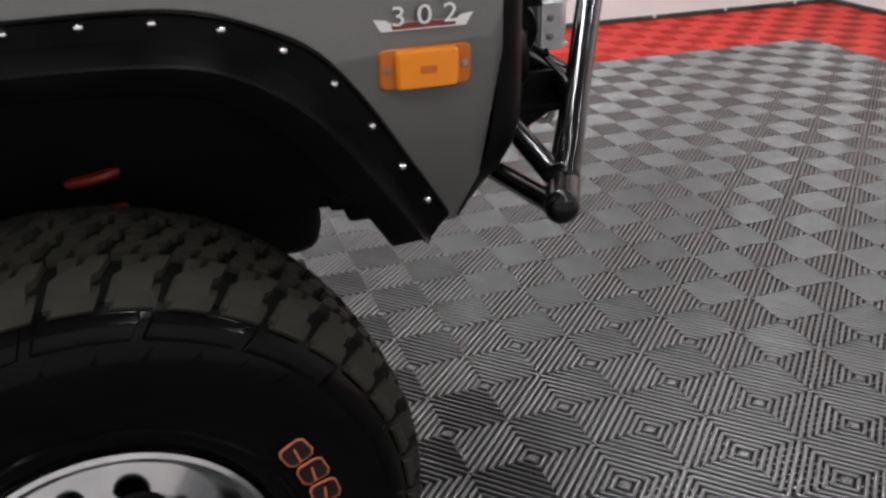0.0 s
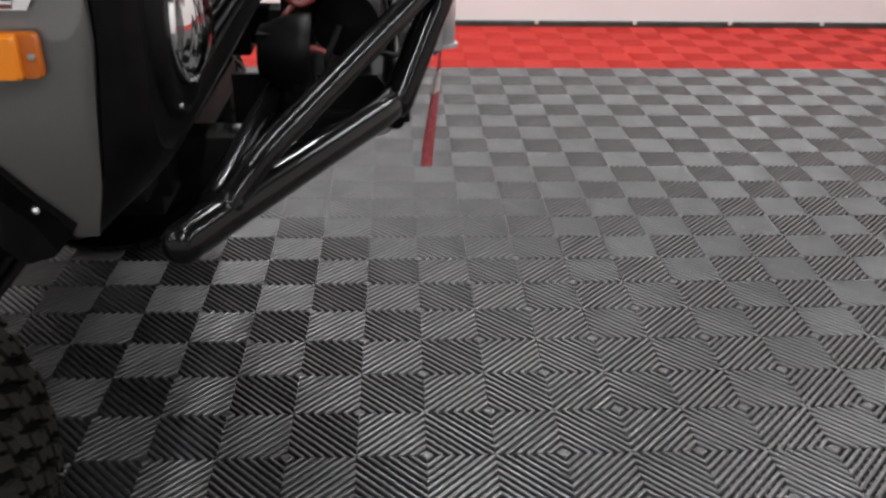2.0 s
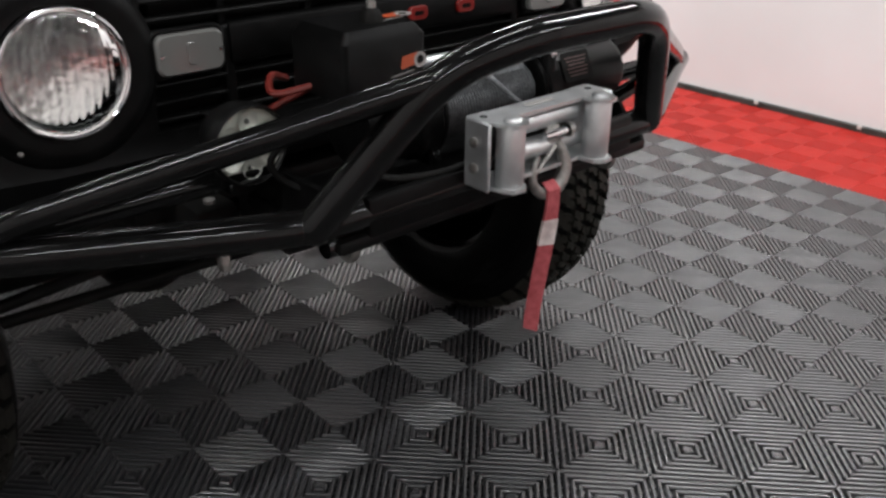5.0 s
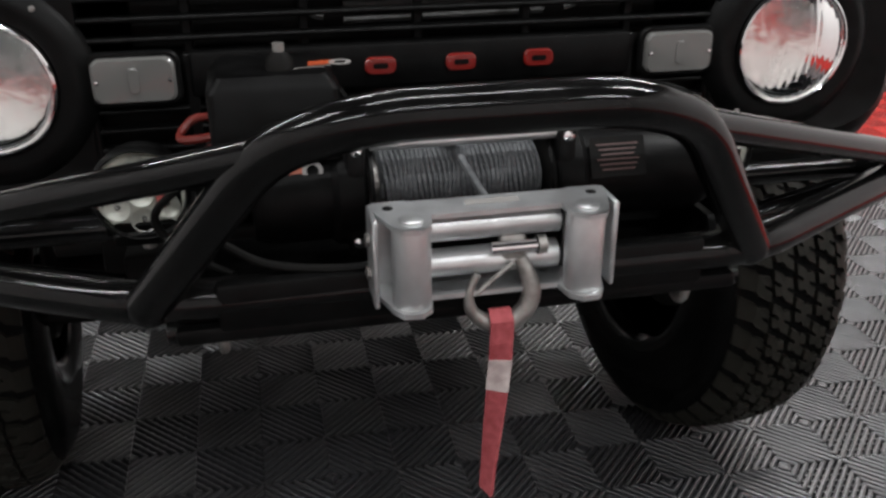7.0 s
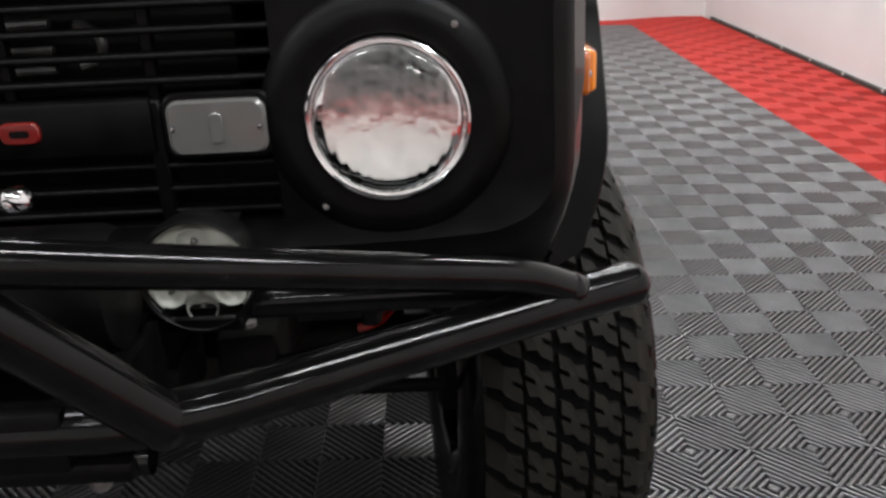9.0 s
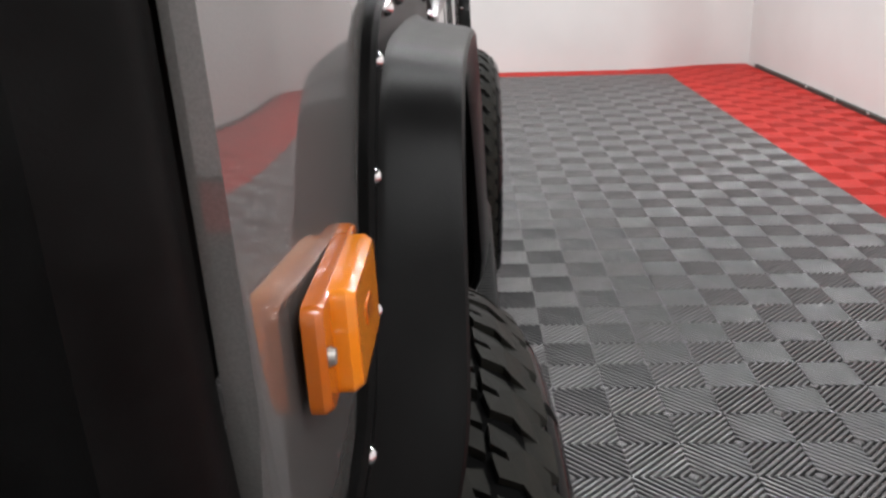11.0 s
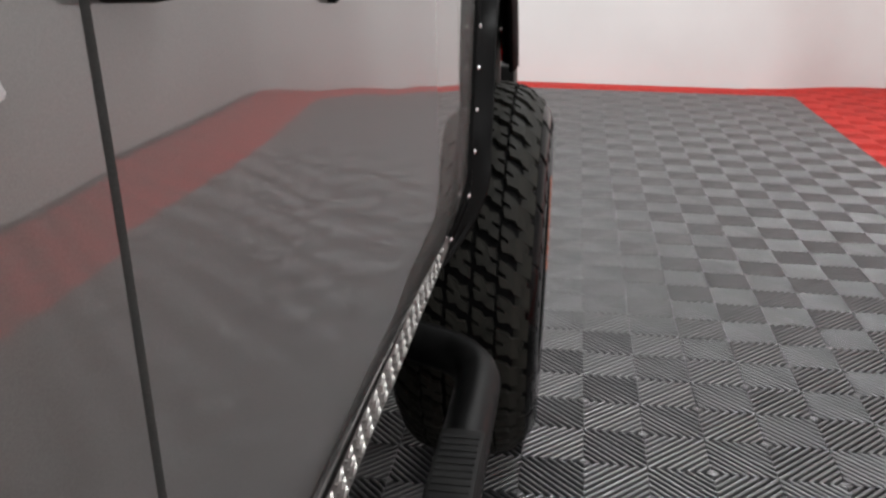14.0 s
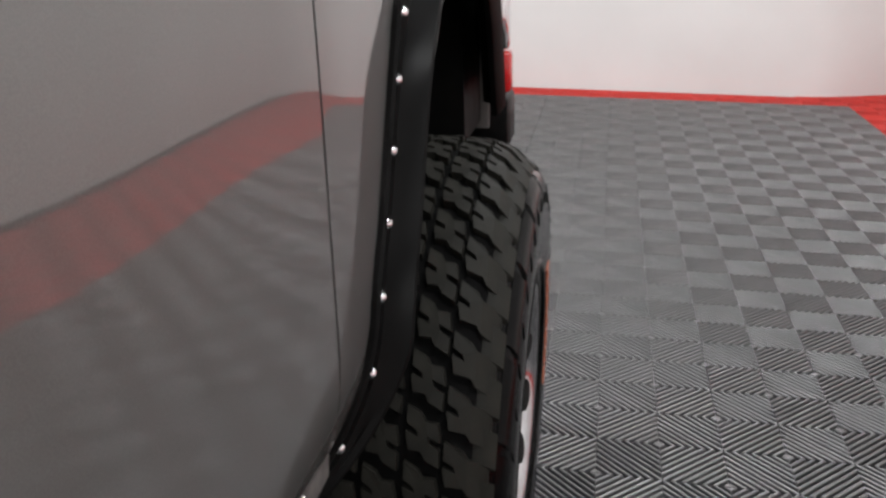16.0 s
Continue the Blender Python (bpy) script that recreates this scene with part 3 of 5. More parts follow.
def parking_light(y):
    at = facing((0, 1, 0), (0, 0, 1), (FX - 0.002, y, 1.031))
    p = part("parking_light", plate(rounded_outline(0.122, 0.074, 0.017, 5), at, 0.008, 0.003), SATIN, truck, "frosted rectangular parking light", lean=FRAME)
    part("lens", plate(rounded_outline(0.108, 0.060, 0.013, 5), at @ Matrix.Translation((0, 0, 0.007)), 0.012, 0.004), LENS, p, "frosted white lens", lean=FRAME)
    part("lens_ridge", plate(rounded_outline(0.014, 0.034, 0.006, 4), at @ Matrix.Translation((0, 0, 0.019)), 0.0015, 0.001), LENS, p, lean=FRAME)
    for k in (-1, 1):
        part("lens_screw", lathe(((0.0001, 0.003), (0.0025, 0.0028), (0.0036, 0.0)), at @ Matrix.Translation((0.047 * k, 0, 0.018)), 10), CHROME, p, lean=FRAME)


for y in (-0.391, 0.391):
    parking_light(y)


def marker_lamp(side):
    x0, x1, z0, z1 = 0.430, 0.553, 1.022, 1.073
    y = side * (side_y(0.49, 1.0, side) + 0.001)
    out = facing((1, 0, 0), (0, 0, 1), ((x0 + x1) / 2, y, (z0 + z1) / 2)) if side < 0 else facing((-1, 0, 0), (0, 0, 1), ((x0 + x1) / 2, y, (z0 + z1) / 2))
    t = part("marker_lamp", plate(rounded_outline(x1 - x0, z1 - z0, 0.007, 4), out, 0.009, 0.003), AMBER_DARK, truck, "amber side marker lamp with end screws", lean=True)
    part("lens", plate(rounded_outline(0.083, 0.050, 0.005, 4), out @ Matrix.Translation((0, 0, 0.008)), 0.012, 0.004), AMBER, t, "ribbed amber lens", lean=True)
    part("bulb_shadow", plate(rounded_outline(0.022, 0.010, 0.002, 3), out @ Matrix.Translation((0, 0, 0.0198)), 0.0008), AMBER_DARK, t, lean=True)
    for k in (-1, 1):
        part("lamp_screw", lathe(((0.0001, 0.004), (0.0035, 0.0036), (0.005, 0.0)), out @ Matrix.Translation((0.052 * k, 0, 0.008)), 12), STEEL, t, lean=True)


marker_lamp(RIGHT)
marker_lamp(LEFT)


def engine_badge(side):
    """Chrome winged bar with a red field and the raised figures 302."""
    x, z = 0.491, 1.100
    y = side * (side_y(x) + 0.001)
    out = facing((1, 0, 0), (0, 0, 1), (x, y, z)) if side < 0 else facing((-1, 0, 0), (0, 0, 1), (x, y, z))
    wing = [(-0.066, 0.012), (-0.056, -0.004), (0.056, -0.004), (0.066, 0.012), (0.050, 0.010), (0.044, 0.006), (-0.044, 0.006), (-0.050, 0.010)][::-1]
    b = part("engine_badge", plate(wing[::-1], out, 0.005), CHROME, truck, "chrome engine badge reading 302 on red", smooth=False, lean=True)
    part("red_field", plate(rounded_outline(0.084, 0.008, 0.001, 2), out @ Matrix.Translation((0, 0.0015, 0.0045)), 0.0012), REDPLASTIC, b, smooth=False, lean=True)
    for k, ch in enumerate("302"):
        cu = bpy.data.curves.new("figure", "FONT")
        cu.body, cu.size, cu.extrude, cu.align_x = ch, 0.036, 0.003, "CENTER"
        tmp = bpy.data.objects.new("figure", cu)
        scene.collection.objects.link(tmp)
        dg = bpy.context.evaluated_depsgraph_get()
        bm = bmesh.new()
        bm.from_mesh(tmp.evaluated_get(dg).to_mesh())
        bpy.data.objects.remove(tmp)
        bm.transform(out @ Matrix.Translation((-0.034 + 0.034 * k, 0.003, 0.006)) @ Matrix.Diagonal((1.15, 0.95, 1, 1)))
        part("figure", bm, CHROME, b, smooth=False, lean=True)


engine_badge(RIGHT)


def script_badge():
    """A chrome badge as a plain slanted bow with a low waved tail."""
    b = None
    tall = [(-0.283, 1.116), (-0.300, 1.119), (-0.318, 1.136), (-0.338, 1.160), (-0.364, 1.169), (-0.386, 1.163), (-0.396, 1.148), (-0.396, 1.130), (-0.382, 1.117), (-0.360, 1.112), (-0.335, 1.113)]
    tail = []
    for k in range(51):
        u = k / 50
        tail.append((-0.398 - 0.192 * u, 1.1125 + 0.007 * u + 0.0175 * abs(math.sin(math.pi * 5 * u)) ** 0.8))
    for name, pts, r in (("bow", tall, 0.0062), ("wave", tail, 0.0043)):
        path = [Vector((x, 0, z)) for x, _, z in smooth_path([(x, 0, z) for x, z in pts], 5)]
        bm = tube(path, r, 8)
        # strokes are flattened against the panel
        for v in bm.verts:
            v.co.y = side_y(v.co.x, v.co.z, LEFT) + 0.005 + 0.75 * v.co.y
        o = part("script_badge" if b is None else name, bm, BADGE, truck if b is None else b, "chrome waved badge on the fender" if b is None else "", lean=True)
        b = b or o


script_badge()

# door furniture on both sides
for side in (RIGHT, LEFT):
    for z0, z1 in ((0.788, 0.862), (1.143, 1.236)):
        y = side * (side_y(-0.70, z0, side) - 0.004)
        h = part("door_hinge", plate(rounded_outline(0.064, z1 - z0, 0.014, 4), facing((1, 0, 0), (0, 0, 1), (-0.696, y, (z0 + z1) / 2)) if side < 0 else facing((-1, 0, 0), (0, 0, 1), (-0.696, y, (z0 + z1) / 2)), 0.032, 0.008), SATIN, truck, "black exposed door hinge", lean=True)
        part("hinge_pin", tube([(-0.695, side * (side_y(-0.70, z0, side) + 0.016), z0 + 0.003), (-0.695, side * (side_y(-0.70, z0, side) + 0.016), z1 + 0.010)], 0.006, 12), SATIN, h, lean=True)
    for x in (-1.012, -1.086):
        part("mirror_plug", plate(rounded_outline(0.012, 0.026, 0.0058, 5), facing((-side, 0, 0), (0, 0, 1), (x, side * side_y(x, 1.13, side), 1.132)), 0.009, 0.003), SATIN, truck, "small dark plug on the door", lean=True)

# chequered sill trim
for side in (RIGHT, LEFT):
    x0, x1 = -0.60, -1.70
    bm = bmesh.new()
    rows = []
    n = 40
    for i in range(n + 1):
        x = x0 + (x1 - x0) * i / n
        zz = 0.688 + 0.026 * i / n
        yt = side_y(x, 0.74) + 0.004 - 0.018 * i / n
        yb = yt - 0.003
        rows.append([bm.verts.new((x, side * y, z)) for y, z in ((yt, zz + 0.010), (yb, zz - 0.040), (yb - 0.012, zz - 0.044))])
    for a, b in zip(rows, rows[1:]):
        for k in range(2):
            bm.faces.new((a[k], a[k + 1], b[k + 1], b[k]))
    bmesh.ops.recalc_face_normals(bm, faces=bm.faces)
    sill = part("sill_trim", bm, CHEQUER, truck, "bright chequer plate sill trim", lean=True)
    # raised bars of the chequer pattern, alternately slanted
    bm = bmesh.new()
    for i in range(58):
        x = x0 - 0.009 - 0.018 * i
        if x < x1 + 0.01:
            break
        f = (x - x0) / (x1 - x0)
        zz = 0.688 + 0.026 * f
        for r, t in enumerate((0.17, 0.5, 0.83)):
            yt = side_y(x, 0.74) + 0.004 - 0.018 * f
            yb = yt - 0.003
            c = Vector((x + 0.009 * r, side * (yt + (yb - yt) * t), zz + 0.010 - 0.048 * t))
            slant = 0.0075 if (i + r) % 2 else -0.0075
            d = Vector((0.0075, 0, slant * 0.9)).normalized()
            nrm = Vector((0, side * 0.97, 0.22))
            across = nrm.cross(d).normalized()
            vs = [bm.verts.new(c + d * u * 0.0085 + across * w * 0.0028 + nrm * 0.0) for u, w in ((1, 0), (0, 1), (-1, 0), (0, -1))]
            top = bm.verts.new(c + nrm * 0.0032)
            for k in range(4):
                bm.faces.new((vs[k], vs[(k + 1) % 4], top))
    bmesh.ops.recalc_face_normals(bm, faces=bm.faces)
    tagged(part("chequer_relief", bm, CHEQUER, sill, smooth=False, lean=True), kind="stuff")
    part("sill", box((x1, side * 0.62 if side > 0 else -(side_y(-1.1, 0.74) - 0.035), 0.60), (x0, side_y(-1.1, 0.74) - 0.035 if side > 0 else -0.62, 0.68), 0.012), CHASSIS, truck, "dark underside of the sill", lean=True)
    # step bar with a ribbed tread
    pts = round_corners([(-0.77, side * 0.44, 0.66), (-0.74, side * 0.60, 0.50), (-0.645, side * 0.915, 0.475), (-1.73, side * 0.915, 0.485), (-1.78, side * 0.66, 0.52), (-1.80, side * 0.47, 0.67)], 0.10, 10)
    st = part("step_bar", tube(pts, 0.038, 20), SATIN, truck, "black tubular side step bar")
    part("step_tread", box((-1.44, side * 0.915 - 0.034, 0.500), (-0.78, side * 0.915 + 0.034, 0.524), 0.010), STEP, st, "finely ribbed rubber step pad")
    for k in range(39):
        part("tread_rib", box((-0.80 - 0.0162 * k, side * 0.915 - 0.026, 0.523), (-0.792 - 0.0162 * k, side * 0.915 + 0.026, 0.5252)), STEP, st, smooth=False)


# ---- wheels ----
CROWN = ((0.0, 0.0), (0.06, 0.0025), (0.087, 0.008), (0.108, 0.0185), (0.127, 0.034), (0.14, 0.054))
WALL_SHAPE = ((0.205, 0.123), (0.214, 0.139), (0.232, 0.149), (0.26, 0.155), (0.30, 0.159), (0.335, 0.159), (0.365, 0.154), (0.388, 0.143), (0.405, 0.128), (0.417, 0.110), (0.426, 0.086), (0.432, 0.054), (0.434, 0.0))
PITCHES = 40


def tread_block(centre, half_u, half_l, notches, deep=0.017):
    """A block over the crown: a skewed outline with stepped ends and narrow notches in its long edges."""
    cut, lip = 0.0036, 0.0040
    edge = []
    for sgn in (1, -1):
        u = half_u
        if (sgn > 0) in notches:
            edge += [(-half_l, u - lip), (-0.010, u), (-cut - 0.001, u), (-cut, u - 0.015), (cut, u - 0.013), (cut + 0.001, u), (half_l, u)]
        else:
            edge += [(-half_l, u), (half_l, u)]
        # a step in the slanted end
        edge += [(half_l, 0.004), (half_l - 0.007, -0.002)]
        edge = [(-l, -w) for l, w in edge]
    bm = bmesh.new()
    rings = []
    for drop, grow in ((0.0, 0.0), (deep, 0.0012)):
        row = []
        for l, w in edge:
            u = centre + w * (1 + grow / half_u)
            a = (l * (1 + grow / half_l) + SKEW * u) / TYRE_R
            r = TYRE_R - interp(CROWN, abs(u)) - drop
            row.append(bm.verts.new((r * math.sin(a), u, r * math.cos(a))))
        rings.append(row)
    n = len(edge)
    for k in range(n):
        bm.faces.new((rings[0][k], rings[0][(k + 1) % n], rings[1][(k + 1) % n], rings[1][k]))
    bm.faces.new(rings[0])
    bmesh.ops.recalc_face_normals(bm, faces=bm.faces)
    return bm


def shoulder_lug(r_high, r_low, half, rise, slant=0.0):
    """A raised pad that follows the sidewall between two radii."""
    bm = bmesh.new()
    tops, lows = [], []
    for t in range(6):
        r = r_high + (r_low - r_high) * t / 5
        w = interp(WALL_SHAPE, r)
        up = rise if 0 < t < 5 else rise * 0.45
        off = slant * t / 5
        tops.append([bm.verts.new((r * math.sin(off + s * half), w + up, r * math.cos(off + s * half))) for s in (-0.93, 0.0, 0.93)])
        lows.append([bm.verts.new((r * math.sin(off + s * half), w - 0.003, r * math.cos(off + s * half))) for s in (-1, 1)])
    for k in range(5):
        for q in (0, 1):
            bm.faces.new((tops[k][q], tops[k + 1][q], tops[k + 1][q + 1], tops[k][q + 1]))
        for s in (0, 1):
            bm.faces.new((tops[k][2 * s], lows[k][s], lows[k + 1][s], tops[k + 1][2 * s]))
    for k in (0, -1):
        bm.faces.new((tops[k][0], tops[k][1], tops[k][2], lows[k][1], lows[k][0]))
    bmesh.ops.recalc_face_normals(bm, faces=bm.faces)
    return bm


P = 2 * math.pi / PITCHES
SKEW = 0.53
# rows across the crown: centre, half width, half length, which long edges are notched, shift in pitches
ROWS = ((-0.1045, 0.0265, 0.0262, (True,), 0.25), (-0.0515, 0.0210, 0.0262, (True, False), 0.0), (0.0, 0.0210, 0.0258, (True, False), 0.5), (0.0515, 0.0210, 0.0262, (True, False), 0.0), (0.1045, 0.0265, 0.0262, (False,), 0.25))
# rings of pads on the sidewall: outer and inner radius, half width, rise, slant, count, shift, glossy
LUGS = ((0.418, 0.398, 0.38, 0.0085, -0.10, 40, 0.50, False), (0.396, 0.368, 0.93, 0.0050, -0.10, 20, 0.30, True), (0.362, 0.344, 0.05, 0.0022, -0.12, 40, 0.80, True))


def ring_of(first, name, make, material_, w, count, shift, smooth):
    """Repeats of one piece round a wheel, all on one mesh."""
    for k in range(count):
        m = pose(0, 0, 0, 0, 360 * (k + shift) / count, 0)
        if first[0] is None:
            first[0] = part(name, make(), material_, w, smooth=smooth, angle=35)
            first[0].matrix_basis = m
        else:
            share(first[0], m, w, name)


BLOCK_FIRST = [[None] for _ in ROWS]
LUG_FIRST = {(s, q): [None] for s in (-1, 1) for q in range(len(LUGS))}


def wheel(x, side, steer=0.0):
    """Tyre with tread, lettered sidewall, and a polished wheel."""
    W2 = 0.147
    y0 = side * (TRACK_REAR if x < -1 else TRACK_FRONT if side < 0 else TRACK_FRONT - 0.004)
    place = Matrix.Translation((x + (0.04 if x > -1 and side > 0 else 0.0), y0, TYRE_R - 0.015)) @ pose(0, 0, 0, 0, 0, steer)
    turn = facing((1, 0, 0), (0, 0, 1), (0, 0, 0)) if side < 0 else facing((-1, 0, 0), (0, 0, 1), (0, 0, 0))
    # local z of the lathe points outwards
    profile = [(r, -h) for r, h in WALL_SHAPE[:-1]] + [(r, h) for r, h in reversed(WALL_SHAPE)]
    w = part("wheel", lathe(profile, turn, 108), SIDEWALL, truck, "large all-terrain tyre on a polished alloy wheel")
    w.matrix_basis = place
    # darker base under the blocks, groove shade in its colour
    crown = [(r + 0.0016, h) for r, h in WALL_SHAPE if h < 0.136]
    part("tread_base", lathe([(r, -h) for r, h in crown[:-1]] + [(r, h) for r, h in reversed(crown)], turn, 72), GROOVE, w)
    for (centre, half_u, half_l, notches, shift), first in zip(ROWS, BLOCK_FIRST):
        ring_of(first, "tread_block", lambda: tread_block(centre, half_u, half_l, notches), RUBBER, w, PITCHES, shift, False)
    for q, (high, low, half, rise, slant, count, shift, glossy) in enumerate(LUGS):
        def lug():
            bm = shoulder_lug(high, low, half * P, rise, -side * slant * P * 2)
            if side < 0:
                bm.transform(Matrix.Diagonal((1, -1, 1, 1)))
                bmesh.ops.recalc_face_normals(bm, faces=bm.faces)
            return bm
        ring_of(LUG_FIRST[(side, q)], "shoulder_lug", lug, SIDEWALL if glossy else RUBBER, w, count, shift, True)
    part("bead_ring", lathe(((0.238, W2 + 0.001), (0.242, W2 + 0.009), (0.248, W2 + 0.010), (0.252, W2 + 0.004)), turn, 80), SIDEWALL, w)
    # orange outlined sidewall marks
    for k in range(7):
        a = radians(32 - 8.2 * k)
        m = turn @ pose(0, 0, 0, 0, 0, math.degrees(a)) @ Matrix.Translation((0.284, 0, 0.1575))
        shape = [(-0.020, -0.010), (-0.013, -0.0175), (0.016, -0.0195), (0.021, -0.012), (0.019, 0.010), (0.012, 0.0155), (-0.016, 0.017), (-0.021, 0.010)]
        part("sidewall_mark", plate([(0.96 * u + 0.10 * v, v) for u, v in shape], m, 0.0022, 0.0008), MARK_LINE, w, "raised orange sidewall mark")
        part("mark_fill", plate([(0.885 * (0.96 * u + 0.10 * v), 0.875 * v) for u, v in shape], m @ Matrix.Translation((0, 0, 0.0020)), 0.0007), MARK_RED, w)
        part("mark_slot", plate([(-0.006, -0.0165), (-0.003, -0.0165), (0.003, 0.0065), (0.0, 0.0065)], m @ Matrix.Translation((0, 0, 0.0027)), 0.0005), MARK_LINE, w)
    # wheel: lip, barrel, dished face with slots, hub and nuts
    part("rim", lathe(((0.196, W2 - 0.05), (0.205, W2 - 0.022), (0.212, W2 - 0.010), (0.212, W2 - 0.002), (0.206, W2 + 0.001), (0.198, W2 - 0.003), (0.19, W2 - 0.014), (0.182, W2 - 0.035), (0.175, W2 - 0.06), (0.16, W2 - 0.066), (0.125, W2 - 0.052), (0.112, W2 - 0.046), (0.098, W2 - 0.046), (0.09, W2 - 0.060), (0.06, W2 - 0.062), (0.05, W2 - 0.058)), turn, 80), ALLOY, w, "polished aluminium slotted wheel", angle=28)
    # slots are near-black plates laid on the rim, their shade in the colour
    for k in range(8):
        a = 2 * math.pi * (k + 0.5) / 8
        part("wheel_slot", plate([(0.133 + 0.024 * math.cos(b), 0.030 * math.sin(b)) for b in (2 * math.pi * j / 14 for j in range(14))], turn @ pose(0, 0, 0, 0, 0, math.degrees(a)) @ Matrix.Translation((0, 0, W2 - 0.0535)) @ pose(0, 0, 0, 0, -16, 0), 0.006, 0.001), CHASSIS, w)
    part("hub", lathe(((0.052, W2 - 0.062), (0.05, W2 - 0.028), (0.046, W2 - 0.016), (0.036, W2 - 0.012), (0.0001, W2 - 0.010)), turn, 40), CHROME, w, "chrome hub cap")
    for k in range(5):
        a = 2 * math.pi * k / 5 + 0.3
        part("wheel_nut", lathe(((0.0115, W2 - 0.064), (0.0115, W2 - 0.038), (0.009, W2 - 0.032), (0.0001, W2 - 0.030)), turn @ Matrix.Translation((0.071 * math.cos(a), 0.071 * math.sin(a), 0)), 6), CHROME, w)
    part("brake_drum", lathe(((0.0001, -0.06), (0.15, -0.06), (0.15, 0.02), (0.0001, 0.03)), turn, 32), CHASSIS, w)
    return w


for x in (0.0, XR):
    for side in (RIGHT, LEFT):
        wheel(x, side, 5.5 if x > -1 else 0.0)

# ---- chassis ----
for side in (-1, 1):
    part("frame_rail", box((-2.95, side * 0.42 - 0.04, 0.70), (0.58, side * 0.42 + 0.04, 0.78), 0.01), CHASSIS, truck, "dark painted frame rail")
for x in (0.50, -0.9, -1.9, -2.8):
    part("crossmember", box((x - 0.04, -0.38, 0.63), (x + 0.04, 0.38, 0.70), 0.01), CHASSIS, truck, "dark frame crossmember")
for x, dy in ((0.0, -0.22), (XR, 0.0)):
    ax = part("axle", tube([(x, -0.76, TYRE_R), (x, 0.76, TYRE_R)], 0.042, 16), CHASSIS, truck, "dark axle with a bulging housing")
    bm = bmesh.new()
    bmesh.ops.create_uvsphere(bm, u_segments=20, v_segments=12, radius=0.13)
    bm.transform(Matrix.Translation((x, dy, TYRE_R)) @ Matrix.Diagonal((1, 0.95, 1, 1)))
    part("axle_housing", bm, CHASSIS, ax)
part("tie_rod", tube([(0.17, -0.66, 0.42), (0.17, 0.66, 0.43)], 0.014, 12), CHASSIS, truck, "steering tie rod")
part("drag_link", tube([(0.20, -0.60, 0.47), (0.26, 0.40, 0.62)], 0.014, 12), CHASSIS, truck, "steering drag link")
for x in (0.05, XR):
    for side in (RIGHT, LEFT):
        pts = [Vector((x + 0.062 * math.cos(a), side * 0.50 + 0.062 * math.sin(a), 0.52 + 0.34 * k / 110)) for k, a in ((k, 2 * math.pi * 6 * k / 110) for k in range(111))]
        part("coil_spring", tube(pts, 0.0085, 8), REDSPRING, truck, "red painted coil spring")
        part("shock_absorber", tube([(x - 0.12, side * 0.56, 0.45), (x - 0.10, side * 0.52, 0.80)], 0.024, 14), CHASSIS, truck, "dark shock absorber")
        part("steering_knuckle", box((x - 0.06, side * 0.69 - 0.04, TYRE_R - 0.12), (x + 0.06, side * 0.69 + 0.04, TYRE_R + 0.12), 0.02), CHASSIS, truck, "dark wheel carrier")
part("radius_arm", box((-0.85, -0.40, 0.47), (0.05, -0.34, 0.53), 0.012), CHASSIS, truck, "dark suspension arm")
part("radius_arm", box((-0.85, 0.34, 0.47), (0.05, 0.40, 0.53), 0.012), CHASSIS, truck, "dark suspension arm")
# engine block made broad to darken the floor beneath it
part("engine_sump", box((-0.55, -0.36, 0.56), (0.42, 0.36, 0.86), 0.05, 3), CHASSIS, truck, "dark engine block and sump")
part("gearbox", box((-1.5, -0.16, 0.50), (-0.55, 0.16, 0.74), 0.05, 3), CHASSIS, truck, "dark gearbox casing")

